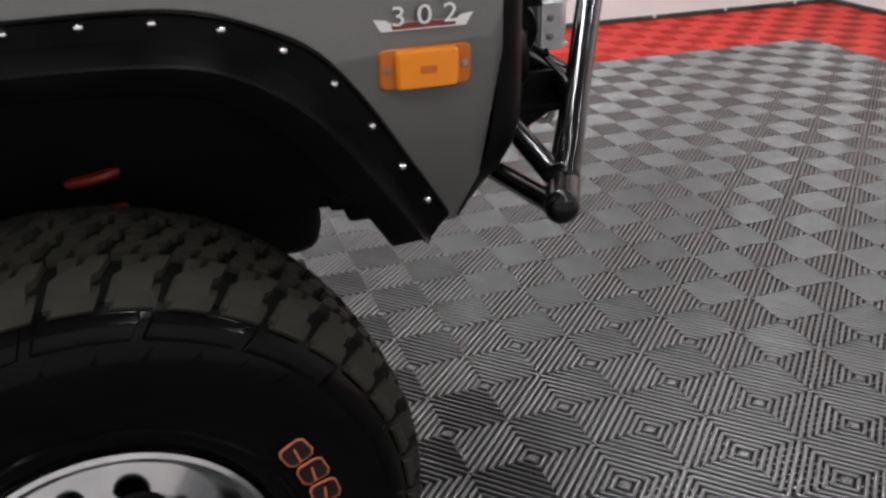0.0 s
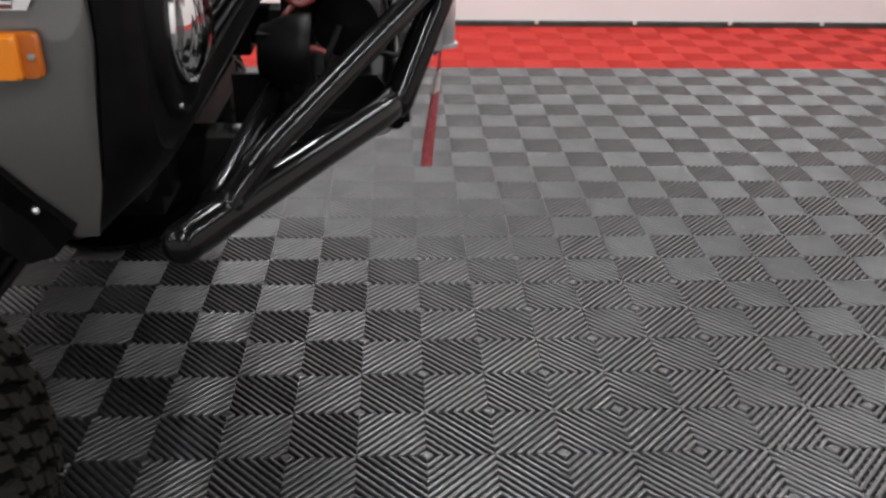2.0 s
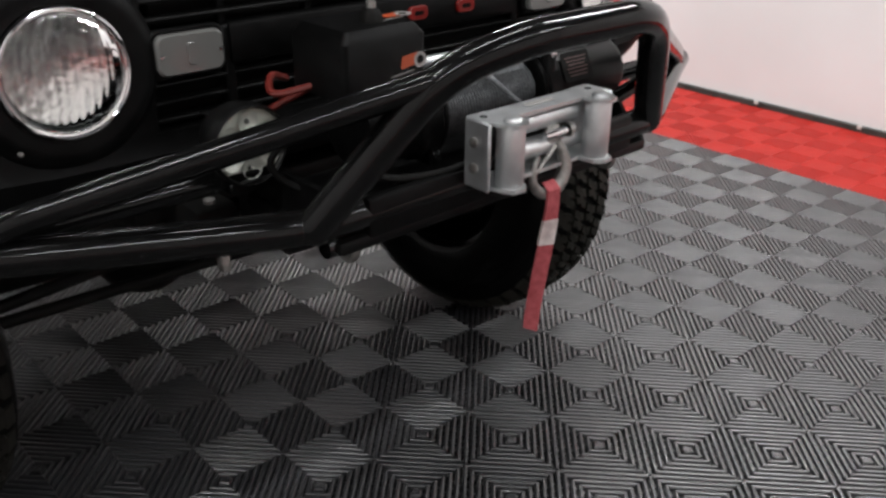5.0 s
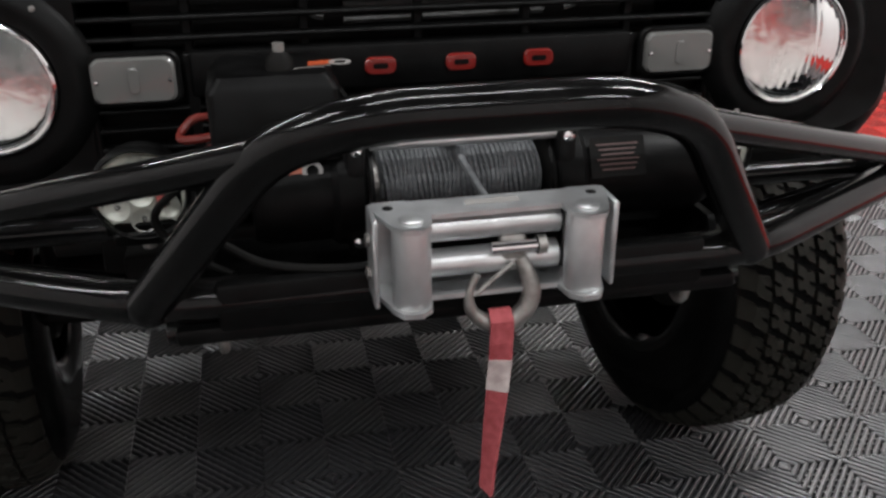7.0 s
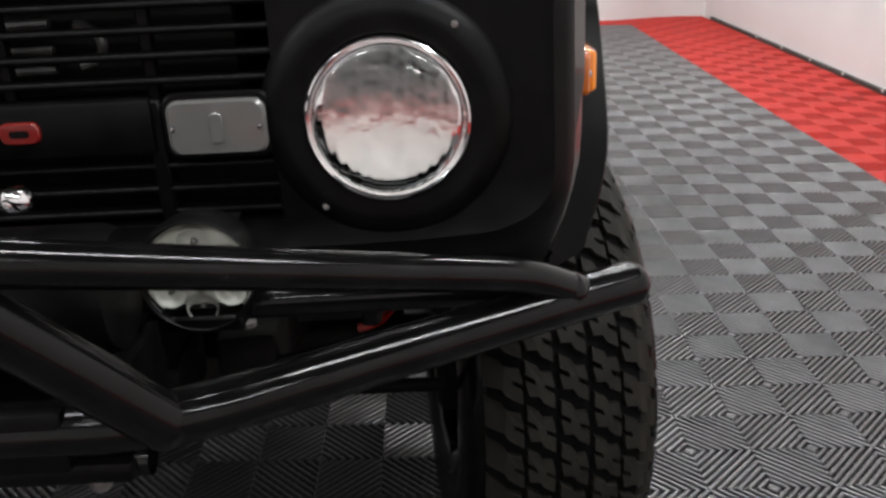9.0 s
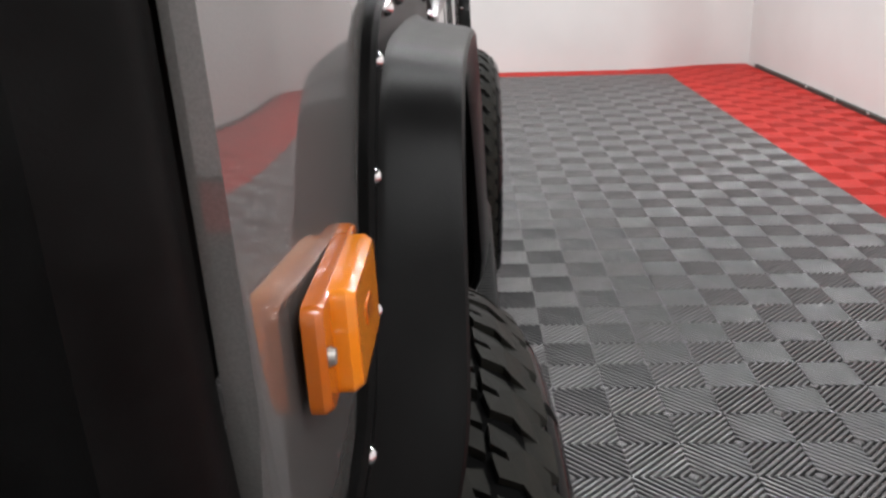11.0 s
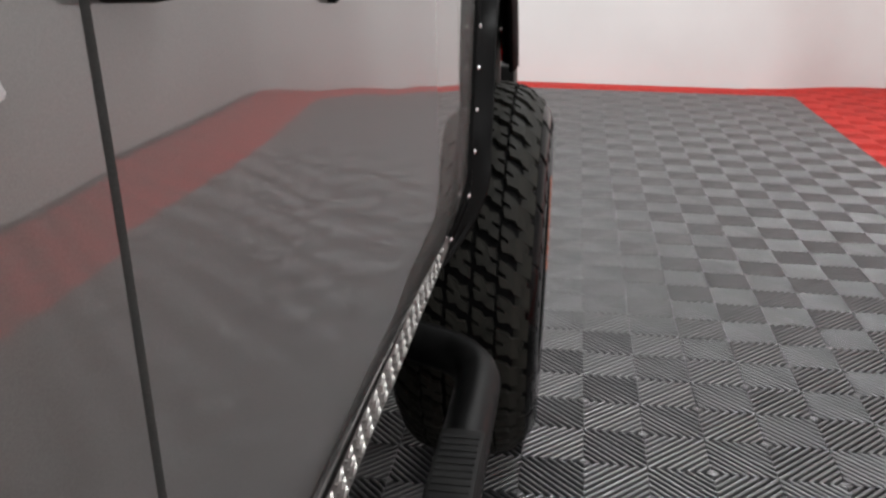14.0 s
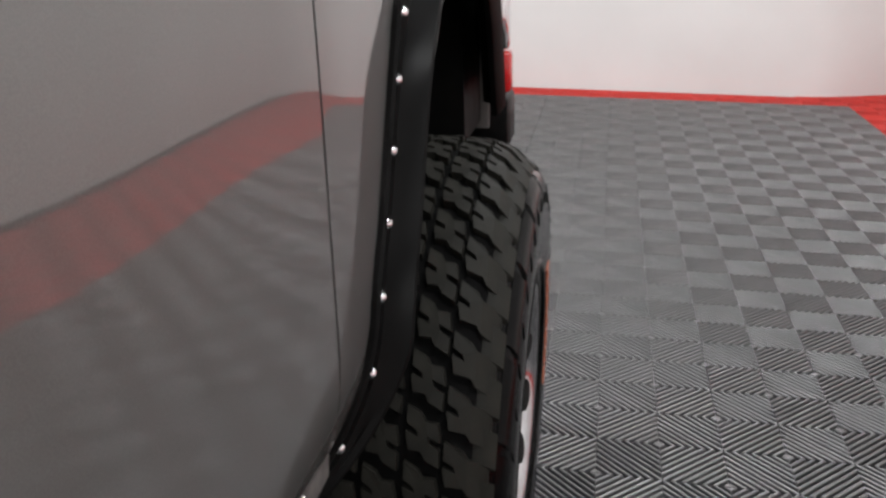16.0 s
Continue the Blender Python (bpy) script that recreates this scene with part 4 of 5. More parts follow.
# ---- bumper ----
bumper = part("bumper", tube(round_corners([(0.682, -0.84, 0.832), (0.72, -0.765, 0.833), (0.932, -0.376, 0.838), (0.936, 0.376, 0.838), (0.72, 0.765, 0.833), (0.682, 0.84, 0.832)], 0.07), 0.026, 22), GLOSS, truck, "gloss black tubular front bumper", lean=FRAME)
part("hoop", tube(round_corners([(0.934, -0.376, 0.840), (1.030, -0.232, 1.045), (1.078, -0.13, 1.086), (1.078, 0.13, 1.086), (1.030, 0.232, 1.045), (0.934, 0.376, 0.840)], 0.09, 9), 0.026, 22), GLOSS, bumper, "bent winch guard hoop", lean=FRAME)
for side in (-1, 1):
    part("upper_wing", tube(round_corners([(1.03, side * 0.235, 1.040), (0.755, side * 0.715, 0.882), (0.716, side * 0.776, 0.842)], 0.05), 0.0195, 18), GLOSS, bumper, lean=FRAME)
    part("inner_brace", tube([(0.74, side * 0.32, 0.860), (0.705, side * 0.765, 0.846)], 0.0185, 16), GLOSS, bumper, lean=FRAME)
    part("lower_brace", tube([(0.70, side * 0.40, 0.745), (0.678, side * 0.82, 0.828)], 0.0175, 16), GLOSS, bumper, lean=FRAME)
    for at, r in (((0.932, side * 0.375, 0.839), 0.0275), ((0.722, side * 0.766, 0.846), 0.0225)):
        bm = bmesh.new()
        bmesh.ops.create_uvsphere(bm, u_segments=16, v_segments=10, radius=r)
        bm.transform(Matrix.Translation(at))
        part("weld", bm, GLOSS, bumper, lean=FRAME)
    bm = bmesh.new()
    bmesh.ops.create_uvsphere(bm, u_segments=20, v_segments=12, radius=0.026)
    bm.transform(Matrix.Translation((0.682, side * 0.84, 0.832)))
    part("end_cap", bm, GLOSS, bumper, lean=FRAME)
    part("side_plate", plate([(0.66, 0.735), (0.80, 0.735), (0.90, 0.79), (0.925, 0.835), (0.90, 0.872), (0.66, 0.872)][::-1], facing((1, 0, 0), (0, 0, 1), (0, side * 0.335 + 0.005, 0)), 0.010), SATIN, bumper, "black steel side plate of the winch mount", smooth=False, lean=FRAME)
    part("frame_horn", box((0.55, side * 0.40 - 0.035, 0.715), (0.705, side * 0.40 + 0.035, 0.80), 0.008), CHASSIS, bumper, "dark frame horn behind the bumper", lean=FRAME)
    part("horn_bolt", lathe(((0.010, -0.003), (0.010, 0.006), (0.0001, 0.009)), Matrix.Translation((0.675, side * 0.40, 0.80)), 8), STEEL, bumper, lean=FRAME)
    part("shackle_tab", box((0.69, side * 0.40 - 0.008, 0.690), (0.712, side * 0.40 + 0.008, 0.72), 0.005), STEEL, bumper, "small worn steel tab", lean=FRAME)
    part("light_bar", box((0.755, side * 0.375 - 0.05, 0.855), (0.80, side * 0.375 + 0.05, 0.873), 0.003, 1), SATIN, bumper, lean=FRAME)
part("winch_tray", box((0.70, -0.35, 0.79), (0.955, 0.35, 0.812), 0.006), SATIN, bumper, "black steel winch tray", lean=FRAME)
part("tray_front", box((0.938, -0.30, 0.805), (0.958, 0.30, 0.866), 0.006), SATIN, bumper, lean=FRAME)
part("skid_bar", tube([(0.93, -0.36, 0.80), (0.93, 0.36, 0.80)], 0.016, 14), GLOSS, bumper, lean=FRAME)
for side in (-1, 1):
    part("tow_eye", lathe([(0.02 + 0.007 * math.cos(a), 0.007 * math.sin(a)) for a in (2 * math.pi * k / 10 for k in range(11))], facing((1, 0, 0), (0, 0, 1), (0.90, side * 0.30, 0.775)), 20), STEEL, bumper, "small steel eye", lean=FRAME)


def fog_lamp(side):
    c = Vector((0.78, side * 0.386, 0.917 if side > 0 else 0.923))
    at = facing((0, 1, 0), (0, 0, 1), c) @ Matrix.Scale(1.34, 4)
    f = part("fog_lamp", lathe(((0.0001, -0.05), (0.03, -0.046), (0.042, -0.02), (0.045, 0.0), (0.0455, 0.012), (0.043, 0.016), (0.0415, 0.014), (0.0405, 0.002), (0.0001, 0.001)), at, 40), SATIN, truck, "round lamp with clustered reflectors", lean=FRAME)
    for k in range(7):
        o = Vector((0, 0, 0)) if k == 6 else Vector((0.026 * math.cos(radians(60 * k + 30)), 0.026 * math.sin(radians(60 * k + 30)), 0))
        m = at @ Matrix.Translation(o)
        part("reflector_cup", lathe([(0.002 + 0.0100 * t, 0.0066 + 0.0055 * t * t) for t in (j / 6 for j in range(7))], m, 20), LED, f, "silvered cup", lean=FRAME)
        part("emitter", lathe(((0.0001, 0.0112), (0.0022, 0.0098), (0.0030, 0.0064)), m, 10), LENS, f, lean=FRAME)
    for k in range(7):
        part("cooling_fin", box((0.718, c.y - 0.038 + 0.0015 * abs(k - 3), c.z - 0.0375 + 0.012 * k), (0.755, c.y + 0.038 - 0.0015 * abs(k - 3), c.z - 0.0335 + 0.012 * k), 0.001, 1), SATIN, f, lean=FRAME)
    part("lamp_bowl", lathe(((0.0001, 0.0062), (0.038, 0.0062), (0.0403, 0.0095)), at, 32), LED_BOWL, f, "pale reflector bed", lean=FRAME)
    g = part("cover_glass", lathe(((0.0001, 0.0135), (0.0405, 0.0135), (0.0405, 0.0155), (0.0001, 0.0155)), at, 32), GLASS_PLAIN, f, lean=FRAME)
    g.visible_shadow = False
    part("lamp_bracket", box((0.765, c.y - 0.04, 0.866), (0.795, c.y + 0.04, 0.884), 0.003, 1), SATIN, f, lean=FRAME)
    for k in (-1, 1):
        part("bracket_arm", box((0.77, c.y + k * 0.045 - 0.003, 0.868), (0.79, c.y + k * 0.045 + 0.003, 0.925), 0.001, 1), SATIN, f, lean=FRAME)
        part("bracket_bolt", lathe(((0.0055, -0.004), (0.0055, 0.004), (0.0001, 0.0055)), facing((0, 0, 1), (1, 0, 0), (0.78, c.y + k * 0.05, 0.925)), 8), STEEL, f, lean=FRAME)


fog_lamp(-1)
fog_lamp(1)

# ---- winch ----
winch = tagged(part("winch", tube([(0.847, -0.105, 0.930), (0.847, 0.105, 0.930)], 0.036, 24), STEEL, truck, "electric winch with a wound grey rope", lean=FRAME))
rope_pts = []
for layer, r in ((0, 0.044), (1, 0.0488)):
    turns = 33
    for k in range(turns * 16):
        a = 2 * math.pi * k / 16
        t = k / (turns * 16)
        t = 1 - t if layer else t
        rope_pts.append(Vector((0.847 + r * math.cos(a), -0.098 + 0.196 * t + 0.0015 * math.sin(3.1 * a), 0.930 + r * math.sin(a))))
part("wound_rope", tube(rope_pts, 0.0031, 6), ROPE, winch, "grey rope wound on the drum", lean=FRAME)
part("crossing_rope", tube(smooth_path([(0.855, -0.012, 0.987), (0.885, -0.004, 0.978), (0.925, 0.01, 0.952), (0.962, 0.03, 0.922), (0.985, 0.045, 0.905)], 5), 0.0046, 8), ROPE, winch, lean=FRAME)
for y in (-0.112, 0.112):
    part("drum_flange", lathe(((0.03, -0.004), (0.066, -0.004), (0.068, 0.0), (0.066, 0.004), (0.03, 0.004)), facing((1, 0, 0), (0, 0, 1), (0.847, y, 0.930)), 36), SATIN, winch, lean=FRAME)
for side, name, lab in ((1, "motor", "black winch motor with a printed label"), (-1, "gear_case", "black winch gear case with an orange mark")):
    s = facing((1, 0, 0), (0, 0, -1), (0.847, 0, 0.930)) if side > 0 else facing((1, 0, 0), (0, 0, 1), (0.847, 0, 0.930))
    far = 0.315 if side > 0 else 0.235
    case = part(name, lathe(((0.0001, 0.117), (0.064, 0.117), (0.069, 0.122), (0.069, 0.15), (0.062, 0.158), (0.062, far), (0.056, far + 0.015), (0.0001, far + 0.019)), s, 40), SATIN, winch, lab, lean=FRAME)
    part("end_block", box((0.792, side * 0.115 - 0.012 + (0.014 if side > 0 else -0.014), 0.860), (0.907, side * 0.115 + 0.012 + (0.014 if side > 0 else -0.014), 1.003), 0.008), SATIN, winch, lean=FRAME)
    for dx, dz in ((0.052, 0.066), (0.052, -0.05)):
        part("end_bolt", lathe(((0.007, -0.003), (0.007, 0.004), (0.0001, 0.006)), facing((0, 1, 0), (0, 0, 1), (0.852 + dx, side * 0.129, 0.930 + dz)), 8), CHROME, winch, lean=FRAME)
part("tie_bar", tube([(0.887, -0.110, 0.997), (0.887, 0.128, 0.997)], 0.0085, 14), ZINC, winch, "bright tie bar over the drum", lean=FRAME)
part("tie_bar", tube([(0.812, -0.110, 0.996), (0.812, 0.128, 0.996)], 0.0085, 14), ZINC, winch, lean=FRAME)


def sticker(at, w, h, parent):
    """An orange mark beside a pale ring over a fine line."""
    part("sticker", plate([(-w * 0.2, -h * 0.28), (w * 0.26, -h * 0.16), (w * 0.3, h * 0.34), (-w * 0.16, h * 0.24)], at, 0.0006), ORANGE, parent, "small orange and pale sticker", smooth=False, lean=FRAME)
    part("sticker_ring", lathe(((h * 0.20, 0), (h * 0.20, 0.0009), (h * 0.34, 0.0009), (h * 0.34, 0)), at @ Matrix.Translation((w * 0.38, 0, 0)), 20), PALE, parent, smooth=False, lean=FRAME)
    part("sticker_line", plate([(-w * 0.5, -h * 0.52), (-w * 0.46, -h * 0.56), (w * 0.2, -h * 0.42), (w * 0.2, -h * 0.38)], at, 0.0006), PALE, parent, smooth=False, lean=FRAME)


part("control_box", plate(rounded_outline(0.148, 0.135, 0.010, 3), facing((0, 1, 0), (-1, 0, 0), (0.830, -0.215, 0.985)), 0.098, 0.016), SATIN, winch, "black winch control box with stickers", lean=FRAME)
part("box_stud", tube([(0.85, -0.205, 1.078), (0.85, -0.205, 1.112)], 0.007, 12), STEEL, winch, lean=FRAME)
part("stud_boot", lathe(((0.017, -0.002), (0.015, 0.012), (0.008, 0.02)), Matrix.Translation((0.85, -0.205, 1.083)), 16), CHASSIS, winch, lean=FRAME)
sticker(facing((0, 1, 0), (0, 0, 1), (0.8978, -0.178, 1.03)), 0.062, 0.034, winch)
sticker(facing((0, 1, 0), (-1, 0, 0), (0.835, -0.16, 1.0832)), 0.066, 0.04, winch)
sticker(facing((0, 1, 0), (-0.5, 0, 0.87), (0.893, -0.205, 0.971)), 0.07, 0.036, winch)
part("motor_label", plate(rounded_outline(0.072, 0.05, 0.003, 2), facing((0, 1, 0), (-0.42, 0, 0.9), (0.9025, 0.196, 0.964)), 0.0005), CHASSIS, winch, smooth=False, lean=FRAME)
for k in range(6):
    part("label_line", plate(rounded_outline(0.055 - 0.006 * (k % 3), 0.0022, 0.0005, 1), facing((0, 1, 0), (-0.42, 0, 0.9), (0.9032 + 0.0026 * (k - 2.5), 0.196, 0.9642 - 0.0056 * (k - 2.5))), 0.0006), FADED, winch, smooth=False, lean=FRAME)
for k, (p, mat) in enumerate(((((0.80, -0.24, 1.0), (0.75, -0.30, 0.96), (0.76, -0.36, 0.94), (0.82, -0.36, 0.915)), WIRE), (((0.82, -0.27, 1.0), (0.78, -0.33, 0.985), (0.74, -0.31, 1.0), (0.70, -0.26, 0.98)), WIRE), (((0.90, -0.30, 0.90), (0.93, -0.24, 0.875), (0.945, -0.16, 0.868), (0.95, -0.10, 0.872)), CHASSIS), (((0.78, -0.20, 1.02), (0.73, -0.22, 1.06), (0.69, -0.16, 1.05), (0.68, -0.10, 0.98)), CHASSIS), (((0.84, -0.33, 0.95), (0.82, -0.37, 0.90), (0.84, -0.34, 0.86), (0.90, -0.28, 0.85)), CHASSIS))):
    part("winch_cable", tube(smooth_path(p, 8), 0.0055, 8), mat, winch, "looped power cable", lean=FRAME)
part("bright_bolt", lathe(((0.013, -0.006), (0.014, -0.004), (0.014, 0.005), (0.010, 0.011), (0.0001, 0.013)), Matrix.Translation((0.868, 0.262, 1.026)), 14), CHROME, bumper, "bright bolt head on the guard", lean=FRAME)

# ---- roller fairlead ----
fair = None
zt, zb, fy = 0.953, 0.848, 0.0125
ear = [(-0.137, 0.0), (0.137, 0.0), (0.137, 0.015), (0.121, 0.067), (0.112, 0.082), (0.092, 0.084), (0.079, 0.072), (0.074, 0.044), (-0.074, 0.044), (-0.079, 0.072), (-0.092, 0.084), (-0.112, 0.082), (-0.121, 0.067), (-0.137, 0.015)]
for z in (zt - 0.006, zb):
    bm = plate([(y, x) for y, x in ear][::-1], facing((0, 1, 0), (1, 0, 0), (0.966, fy, z + 0.006)), 0.006)
    bmesh.ops.recalc_face_normals(bm, faces=bm.faces)
    o = part("fairlead" if fair is None else "lower_plate", bm, ZINC, truck if fair is None else fair, "galvanised roller fairlead on the bumper" if fair is None else "", smooth=False, lean=FRAME)
    fair = fair or o
for side in (-1, 1):
    part("side_plate", box((0.966, fy + side * 0.137 - 0.003, zb), (1.018, fy + side * 0.137 + 0.003, zt), 0.002, 1), ZINC, fair, lean=FRAME)
    part("back_plate", box((0.962, fy + side * 0.114 - 0.02, zb), (0.968, fy + side * 0.114 + 0.02, zt), 0.001, 1), ZINC, fair, lean=FRAME)
    part("upright_roller", lathe(((0.0001, zb + 0.006), (0.0205, zb + 0.006), (0.0215, zb + 0.01), (0.0215, zt - 0.012), (0.0205, zt - 0.007), (0.0001, zt - 0.007)), Matrix.Translation((1.022, fy + side * 0.099, 0)), 28), ZINC, fair, "grey upright roller", lean=FRAME)
    part("roller_pin", lathe(((0.0135, 0.0), (0.0135, 0.003), (0.011, 0.005), (0.0001, 0.0055)), Matrix.Translation((1.024, fy + side * 0.099, zt)), 20), ZINC, fair, "bright roller pin", lean=FRAME)
    for dz in (0.02, -0.02):
        part("side_bolt", lathe(((0.008, -0.002), (0.008, 0.004), (0.0001, 0.006)), facing((1, 0, 0), (0, 0, 1), (0.988, fy - 0.140, 0.9 + dz)) if side < 0 else facing((-1, 0, 0), (0, 0, 1), (0.988, fy + 0.140, 0.9 + dz)), 8), STEEL, fair, lean=FRAME)
    # hole drawn as a near-black disc on the plate
    part("bolt_hole", lathe(((0.0001, 0.0005), (0.0062, 0.0005), (0.0062, 0.0)), Matrix.Translation((0.983, fy + side * 0.118, zt)), 16), CHASSIS, fair, lean=FRAME)
for z in (0.927, 0.883):
    part("cross_roller", tube([(0.986, fy - 0.078, z), (0.986, fy + 0.078, z)], 0.0165, 24), ZINC, fair, "bright horizontal roller", lean=FRAME)
part("fairlead_label", plate(rounded_outline(0.062, 0.014, 0.002, 2), facing((0, 1, 0), (-1, 0, 0), (0.984, fy, zt)), 0.0005), PALE, fair, smooth=False, lean=FRAME)

# ---- hook and pull strap ----
hook_pts = [(1.000, 0.043, 0.888), (1.004, 0.050, 0.871), (1.008, 0.056, 0.848), (1.008, 0.050, 0.824), (1.008, 0.030, 0.809), (1.008, 0.004, 0.811), (1.008, -0.015, 0.828), (1.008, -0.018, 0.852), (1.006, -0.008, 0.874)]
hook = part("hook", tube(smooth_path(hook_pts, 5), lambda t: 0.0075 + 0.0055 * math.sin(math.pi * min(1, t * 1.15)) - 0.003 * t, 14), STEEL, winch, "dull forged clevis hook", lean=FRAME)
part("clevis", box((0.990, 0.018, 0.878), (1.002, 0.052, 0.916), 0.008, 3), STEEL, winch, lean=FRAME)
part("clevis_pin", tube([(1.002, 0.008, 0.902), (1.002, 0.066, 0.902)], 0.0075, 12), CHROME, winch, lean=FRAME)
part("clevis_nut", lathe(((0.0115, 0.0), (0.0115, 0.01), (0.0001, 0.012)), facing((1, 0, 0), (0, 0, -1), (1.002, 0.062, 0.902)), 10), STEEL, winch, lean=FRAME)
part("latch", tube([(1.008, 0.032, 0.884), (1.008, -0.012, 0.848)], 0.003, 8), STEEL, winch, lean=FRAME)


def webbing(pts, widths, thick):
    bm = bmesh.new()
    rows = []
    for (p, tw), w in zip(pts, widths):
        d = Vector((math.sin(tw), math.cos(tw), 0))
        n = Vector((math.cos(tw), -math.sin(tw), 0))
        p = Vector(p)
        rows.append([bm.verts.new(p + d * w * s + n * thick * q) for s, q in ((-1, -1), (1, -1), (1, 1), (-1, 1))])
    for a, b in zip(rows, rows[1:]):
        for k in range(4):
            bm.faces.new((a[k], a[(k + 1) % 4], b[(k + 1) % 4], b[k]))
    bm.faces.new(rows[0][::-1])
    bm.faces.new(rows[-1])
    bmesh.ops.recalc_face_normals(bm, faces=bm.faces)
    return bm


strap = part("pull_strap", webbing([((1.008, 0.018, 0.828), 0.0), ((1.021, 0.018, 0.817), 0.0), ((1.020, 0.018, 0.788), 0.08), ((1.016, 0.018, 0.752), 0.3), ((1.010, 0.016, 0.70), 0.6), ((1.004, 0.014, 0.65), 0.9), ((0.998, 0.012, 0.60), 1.15), ((0.995, 0.010, 0.552), 1.25)], (0.013, 0.0138, 0.0138, 0.0135, 0.013, 0.0128, 0.0128, 0.013), 0.0022), STRAP, winch, "faded red webbing pull strap hanging from the hook", lean=FRAME, smooth=False)
part("strap_band", webbing([((1.0175, 0.018, 0.764), 0.22), ((1.0145, 0.0175, 0.741), 0.36), ((1.0117, 0.0167, 0.718), 0.5)], (0.0140, 0.0138, 0.0135), 0.0034), STRAP_BAND, winch, "pale worn label band", lean=FRAME, smooth=False)

# ---- tail ----
for side in (RIGHT, LEFT):
    t = part("tail_lamp", box((-3.085, side * 0.835 - 0.035, 0.90), (-3.045, side * 0.835 + 0.03, 1.05), 0.008), CHROME, truck, "tail lamp with a bright frame", lean=True)
    part("lens", box((-3.10, side * 0.835 - 0.025, 0.80), (-3.05, side * 0.835 + 0.034, 0.895), 0.01), REDTAIL, t, "red lens", lean=True)
part("rear_bumper", box((-3.22, -0.86, 0.66), (-3.07, 0.86, 0.785), 0.012), SATIN, truck, "black rear bumper", lean=True)
part("tail_panel", box((-3.06, -0.82, 0.72), (-3.03, 0.82, TOP), 0.006), PAINT, truck, lean=True)


# ---- floor tiles ----
def tile_geometry(bridged):
    """One interlocking tile: four squares of slanted ribs, the slant turning from square to square."""
    verts, faces = [], []
    half = S / math.sqrt(2)
    pitch, w, h = half * 2 / 13, 0.0096, 0.0120
    c = math.sqrt(0.5)
    for si in range(2):
        for sj in range(2):
            # tiles begin on odd columns and even rows
            along_ = (c, c) if (si + sj) % 2 == 0 else (c, -c)
            across = (-along_[1], along_[0])
            cx, cy = (si + 0.5) * S, (sj + 0.5) * S
            for k in range(-6, 7):
                d = k * pitch
                ring = []
                for dd, z in ((-w / 2, -h), (-w / 2, -0.0044), (-0.0042, -0.0022), (-0.0029, -0.0008), (-0.0014, -0.0002), (0.0014, -0.0002), (0.0029, -0.0008), (0.0042, -0.0022), (w / 2, -0.0044), (w / 2, -h)):
                    e = max(0.0012, half - abs(d + dd) - 0.0012)
                    ring.append((d + dd, e, z))
                base = len(verts)
                for sgn in (-1, 1):
                    for dd, e, z in ring:
                        verts.append((cx + along_[0] * e * sgn + across[0] * dd, cy + along_[1] * e * sgn + across[1] * dd, z))
                n = len(ring)
                for q in range(n - 1):
                    faces.append((base + q, base + q + 1, base + n + q + 1, base + n + q))
                faces.append(tuple(base + q for q in range(n)))
                faces.append(tuple(base + n + q for q in reversed(range(n))))
            # low bridges tie the ribs together
            for q in range(-3, 4) if bridged else ():
                for k in range(-6, 6):
                    d = (k + 0.5) * pitch
                    s = q * 0.0255 + (0.0127 if k % 2 else 0.0)
                    if abs(s) + abs(d) > half - 0.008:
                        continue
                    base = len(verts)
                    for ds in (-0.0028, 0.0028):
                        for z in (-0.0118, -0.0076):
                            for dd in (-pitch / 2 + w / 2 - 0.0004, pitch / 2 - w / 2 + 0.0004):
                                verts.append((cx + along_[0] * (s + ds) + across[0] * (d + dd), cy + along_[1] * (s + ds) + across[1] * (d + dd), z))
                    faces.append((base + 2, base + 3, base + 7, base + 6))
                    faces.append((base, base + 1, base + 3, base + 2))
                    faces.append((base + 4, base + 6, base + 7, base + 5))
    # small studs where the rings of ribs close
    for cx, cy in ((S, 0.0), (0.0, S)):
        base = len(verts)
        for z in (-h, -0.0006):
            for dx, dy in ((0.0055, 0), (0, 0.0055), (-0.0055, 0), (0, -0.0055)):
                verts.append((cx + dx, cy + dy, z))
        for q in range(4):
            faces.append((base + q, base + (q + 1) % 4, base + 4 + (q + 1) % 4, base + 4 + q))
        faces.append((base + 4, base + 5, base + 6, base + 7))
    return verts, faces


TV, TF = tile_geometry(True)
FV, FF = tile_geometry(False)


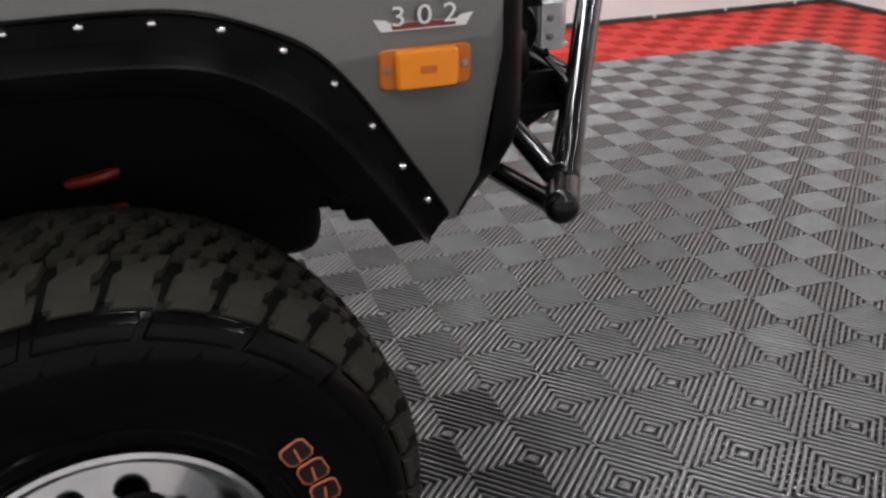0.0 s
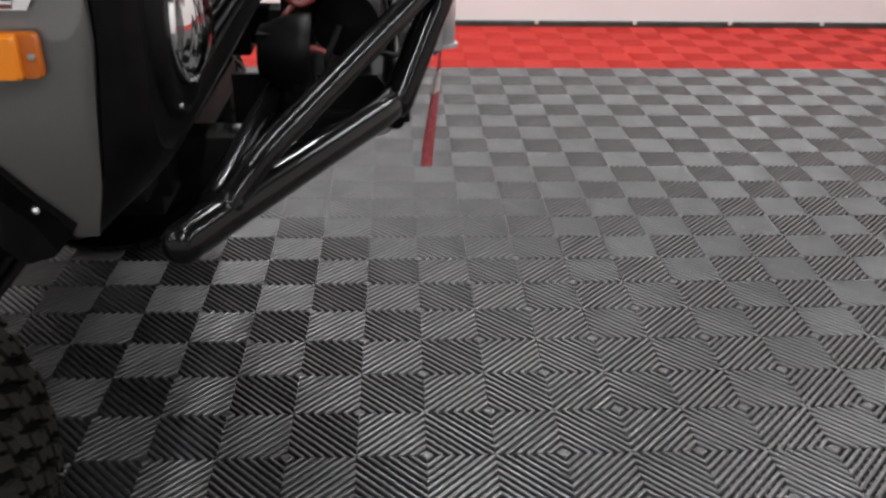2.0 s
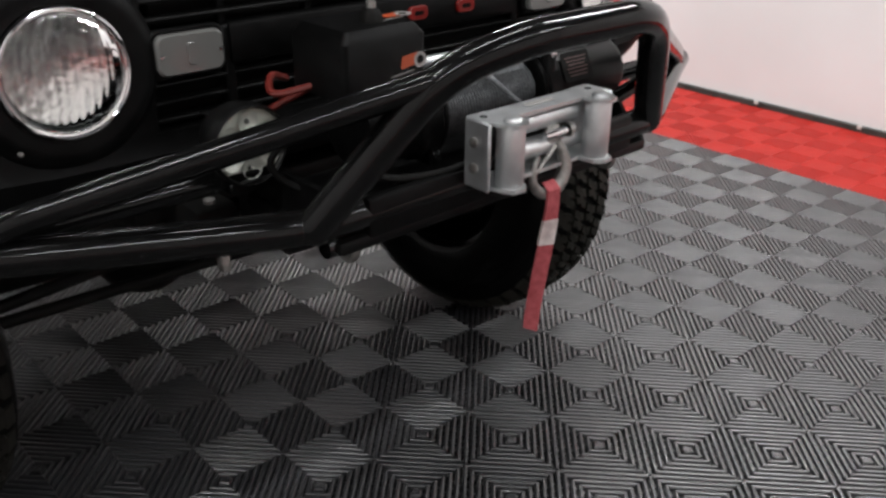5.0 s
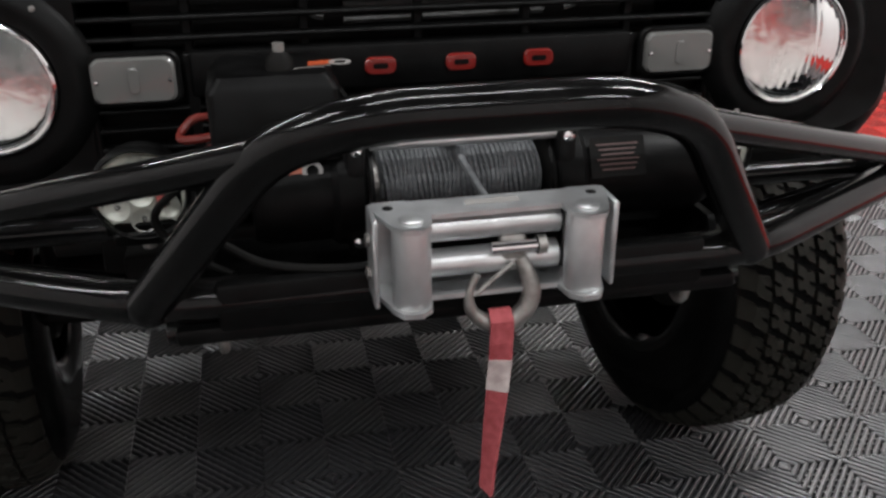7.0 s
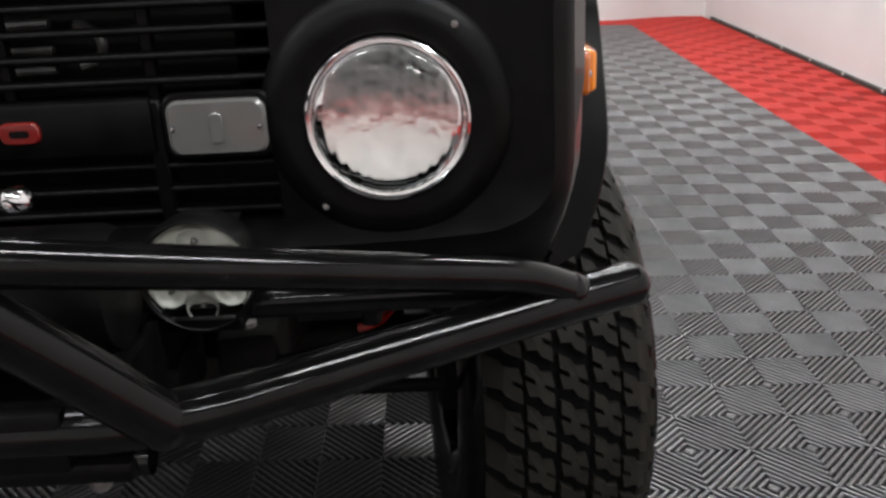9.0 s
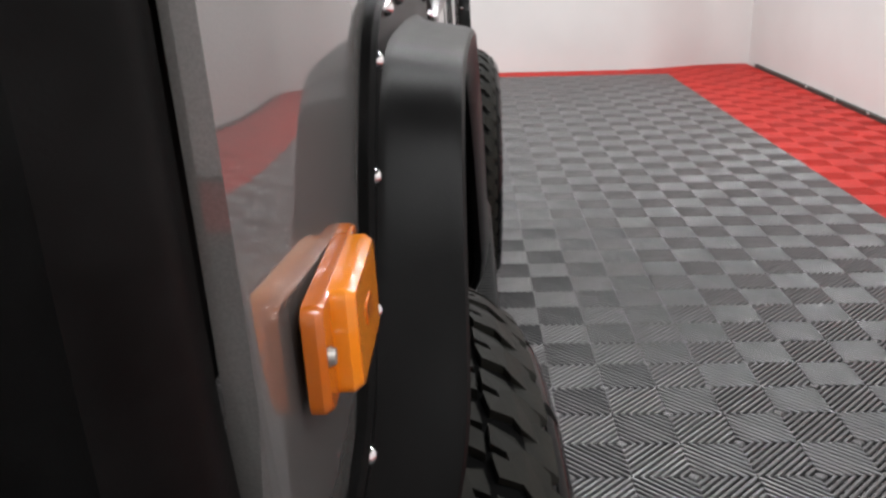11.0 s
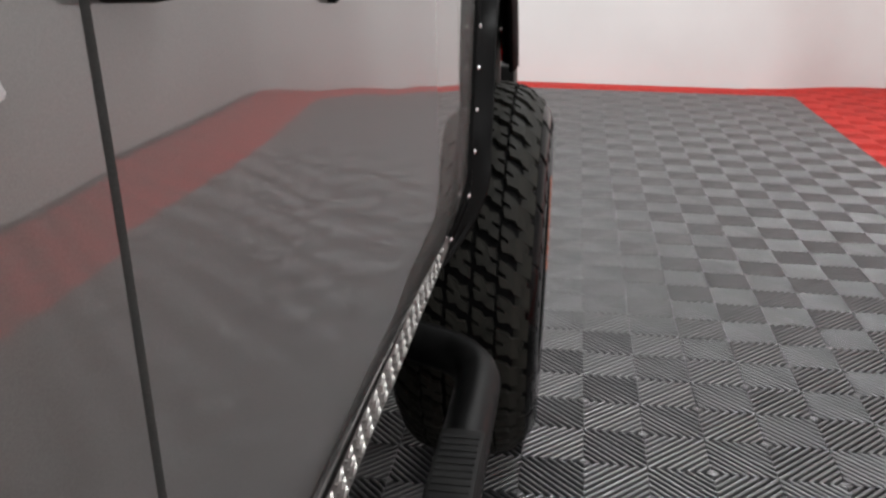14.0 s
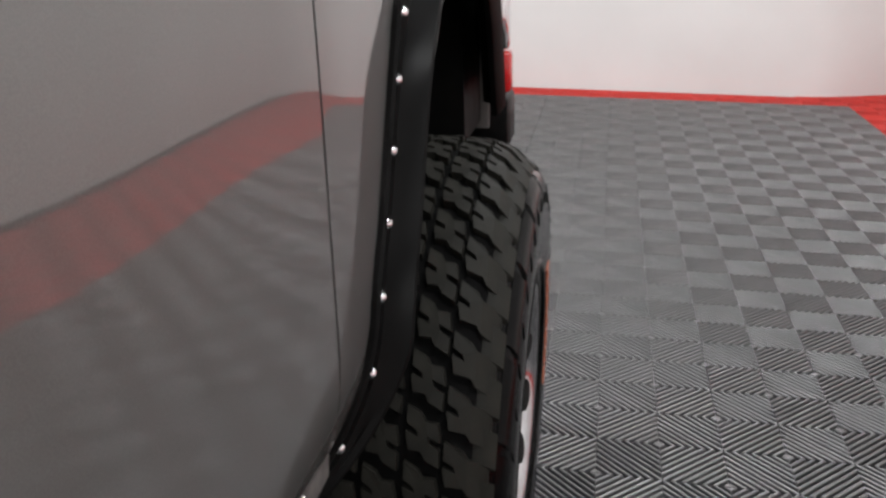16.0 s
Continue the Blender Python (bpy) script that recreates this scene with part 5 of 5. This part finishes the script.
def rounded(me):
    me.polygons.foreach_set("use_smooth", [True] * len(me.polygons))
    me.set_sharp_from_angle(angle=radians(38))
    return me


def outward(me):
    bm = bmesh.new()
    bm.from_mesh(me)
    bmesh.ops.recalc_face_normals(bm, faces=bm.faces)
    bm.to_mesh(me)
    bm.free()
    return rounded(me)


def tile_mesh(name, mat, verts=TV, faces=TF):
    me = bpy.data.meshes.new(name)
    me.from_pydata(verts, [], faces)
    me.materials.append(mat)
    return outward(me)


GREY_MESH, RED_MESH = tile_mesh("grey_tile", TILE_GREY), tile_mesh("red_tile", TILE_RED)
far_mesh = tile_mesh("far_tile", TILE_GREY, FV, FF)
ORDERED = [tuple(p.vertices) for p in far_mesh.polygons]
bpy.data.meshes.remove(far_mesh)
places = {"grey": [], "red": []}
for i in range(I_BACK, I_FRONT, 2):
    for j in range(J_RIGHT, J_LEFT, 2):
        x, y = (i + 1) * S + GX, (j + 1) * S + GY
        if x < X_BACK + 0.27 and y < 2.60:
            continue
        inner = -55 <= i < 23 and j < 16
        places["grey" if inner else "red"].append((i * S + GX, j * S + GY))

near = {"grey": lambda x, y: -1.3 < x < 3.1 and -1.5 < y < 2.9, "red": lambda x, y: y > 2.7 and -0.4 < x < 3.2}
limit = {"grey": 250, "red": 36}
for tone, mesh, mat in (("grey", GREY_MESH, TILE_GREY), ("red", RED_MESH, TILE_RED)):
    chosen = [p for p in places[tone] if near[tone](*p)][: limit[tone]]
    picked = set(chosen)
    for x, y in chosen:
        o = new(tone + "_tile", mesh)
        o.parent = floor
        o.location = (x, y, 0)
    rest = [p for p in places[tone] if p not in picked]
    base = np.array(FV)
    allv = np.concatenate([base + (x, y, 0) for x, y in rest])
    n = len(base)
    allf = [tuple(v + n * k for v in f) for k in range(len(rest)) for f in ORDERED]
    me = bpy.data.meshes.new(tone + "_tiles")
    me.from_pydata(allv.tolist(), [], allf)
    me.materials.append(mat)
    rounded(me)
    o = new(tone + "_tiles", me)
    o.parent = floor
    tagged(o, kind="stuff")
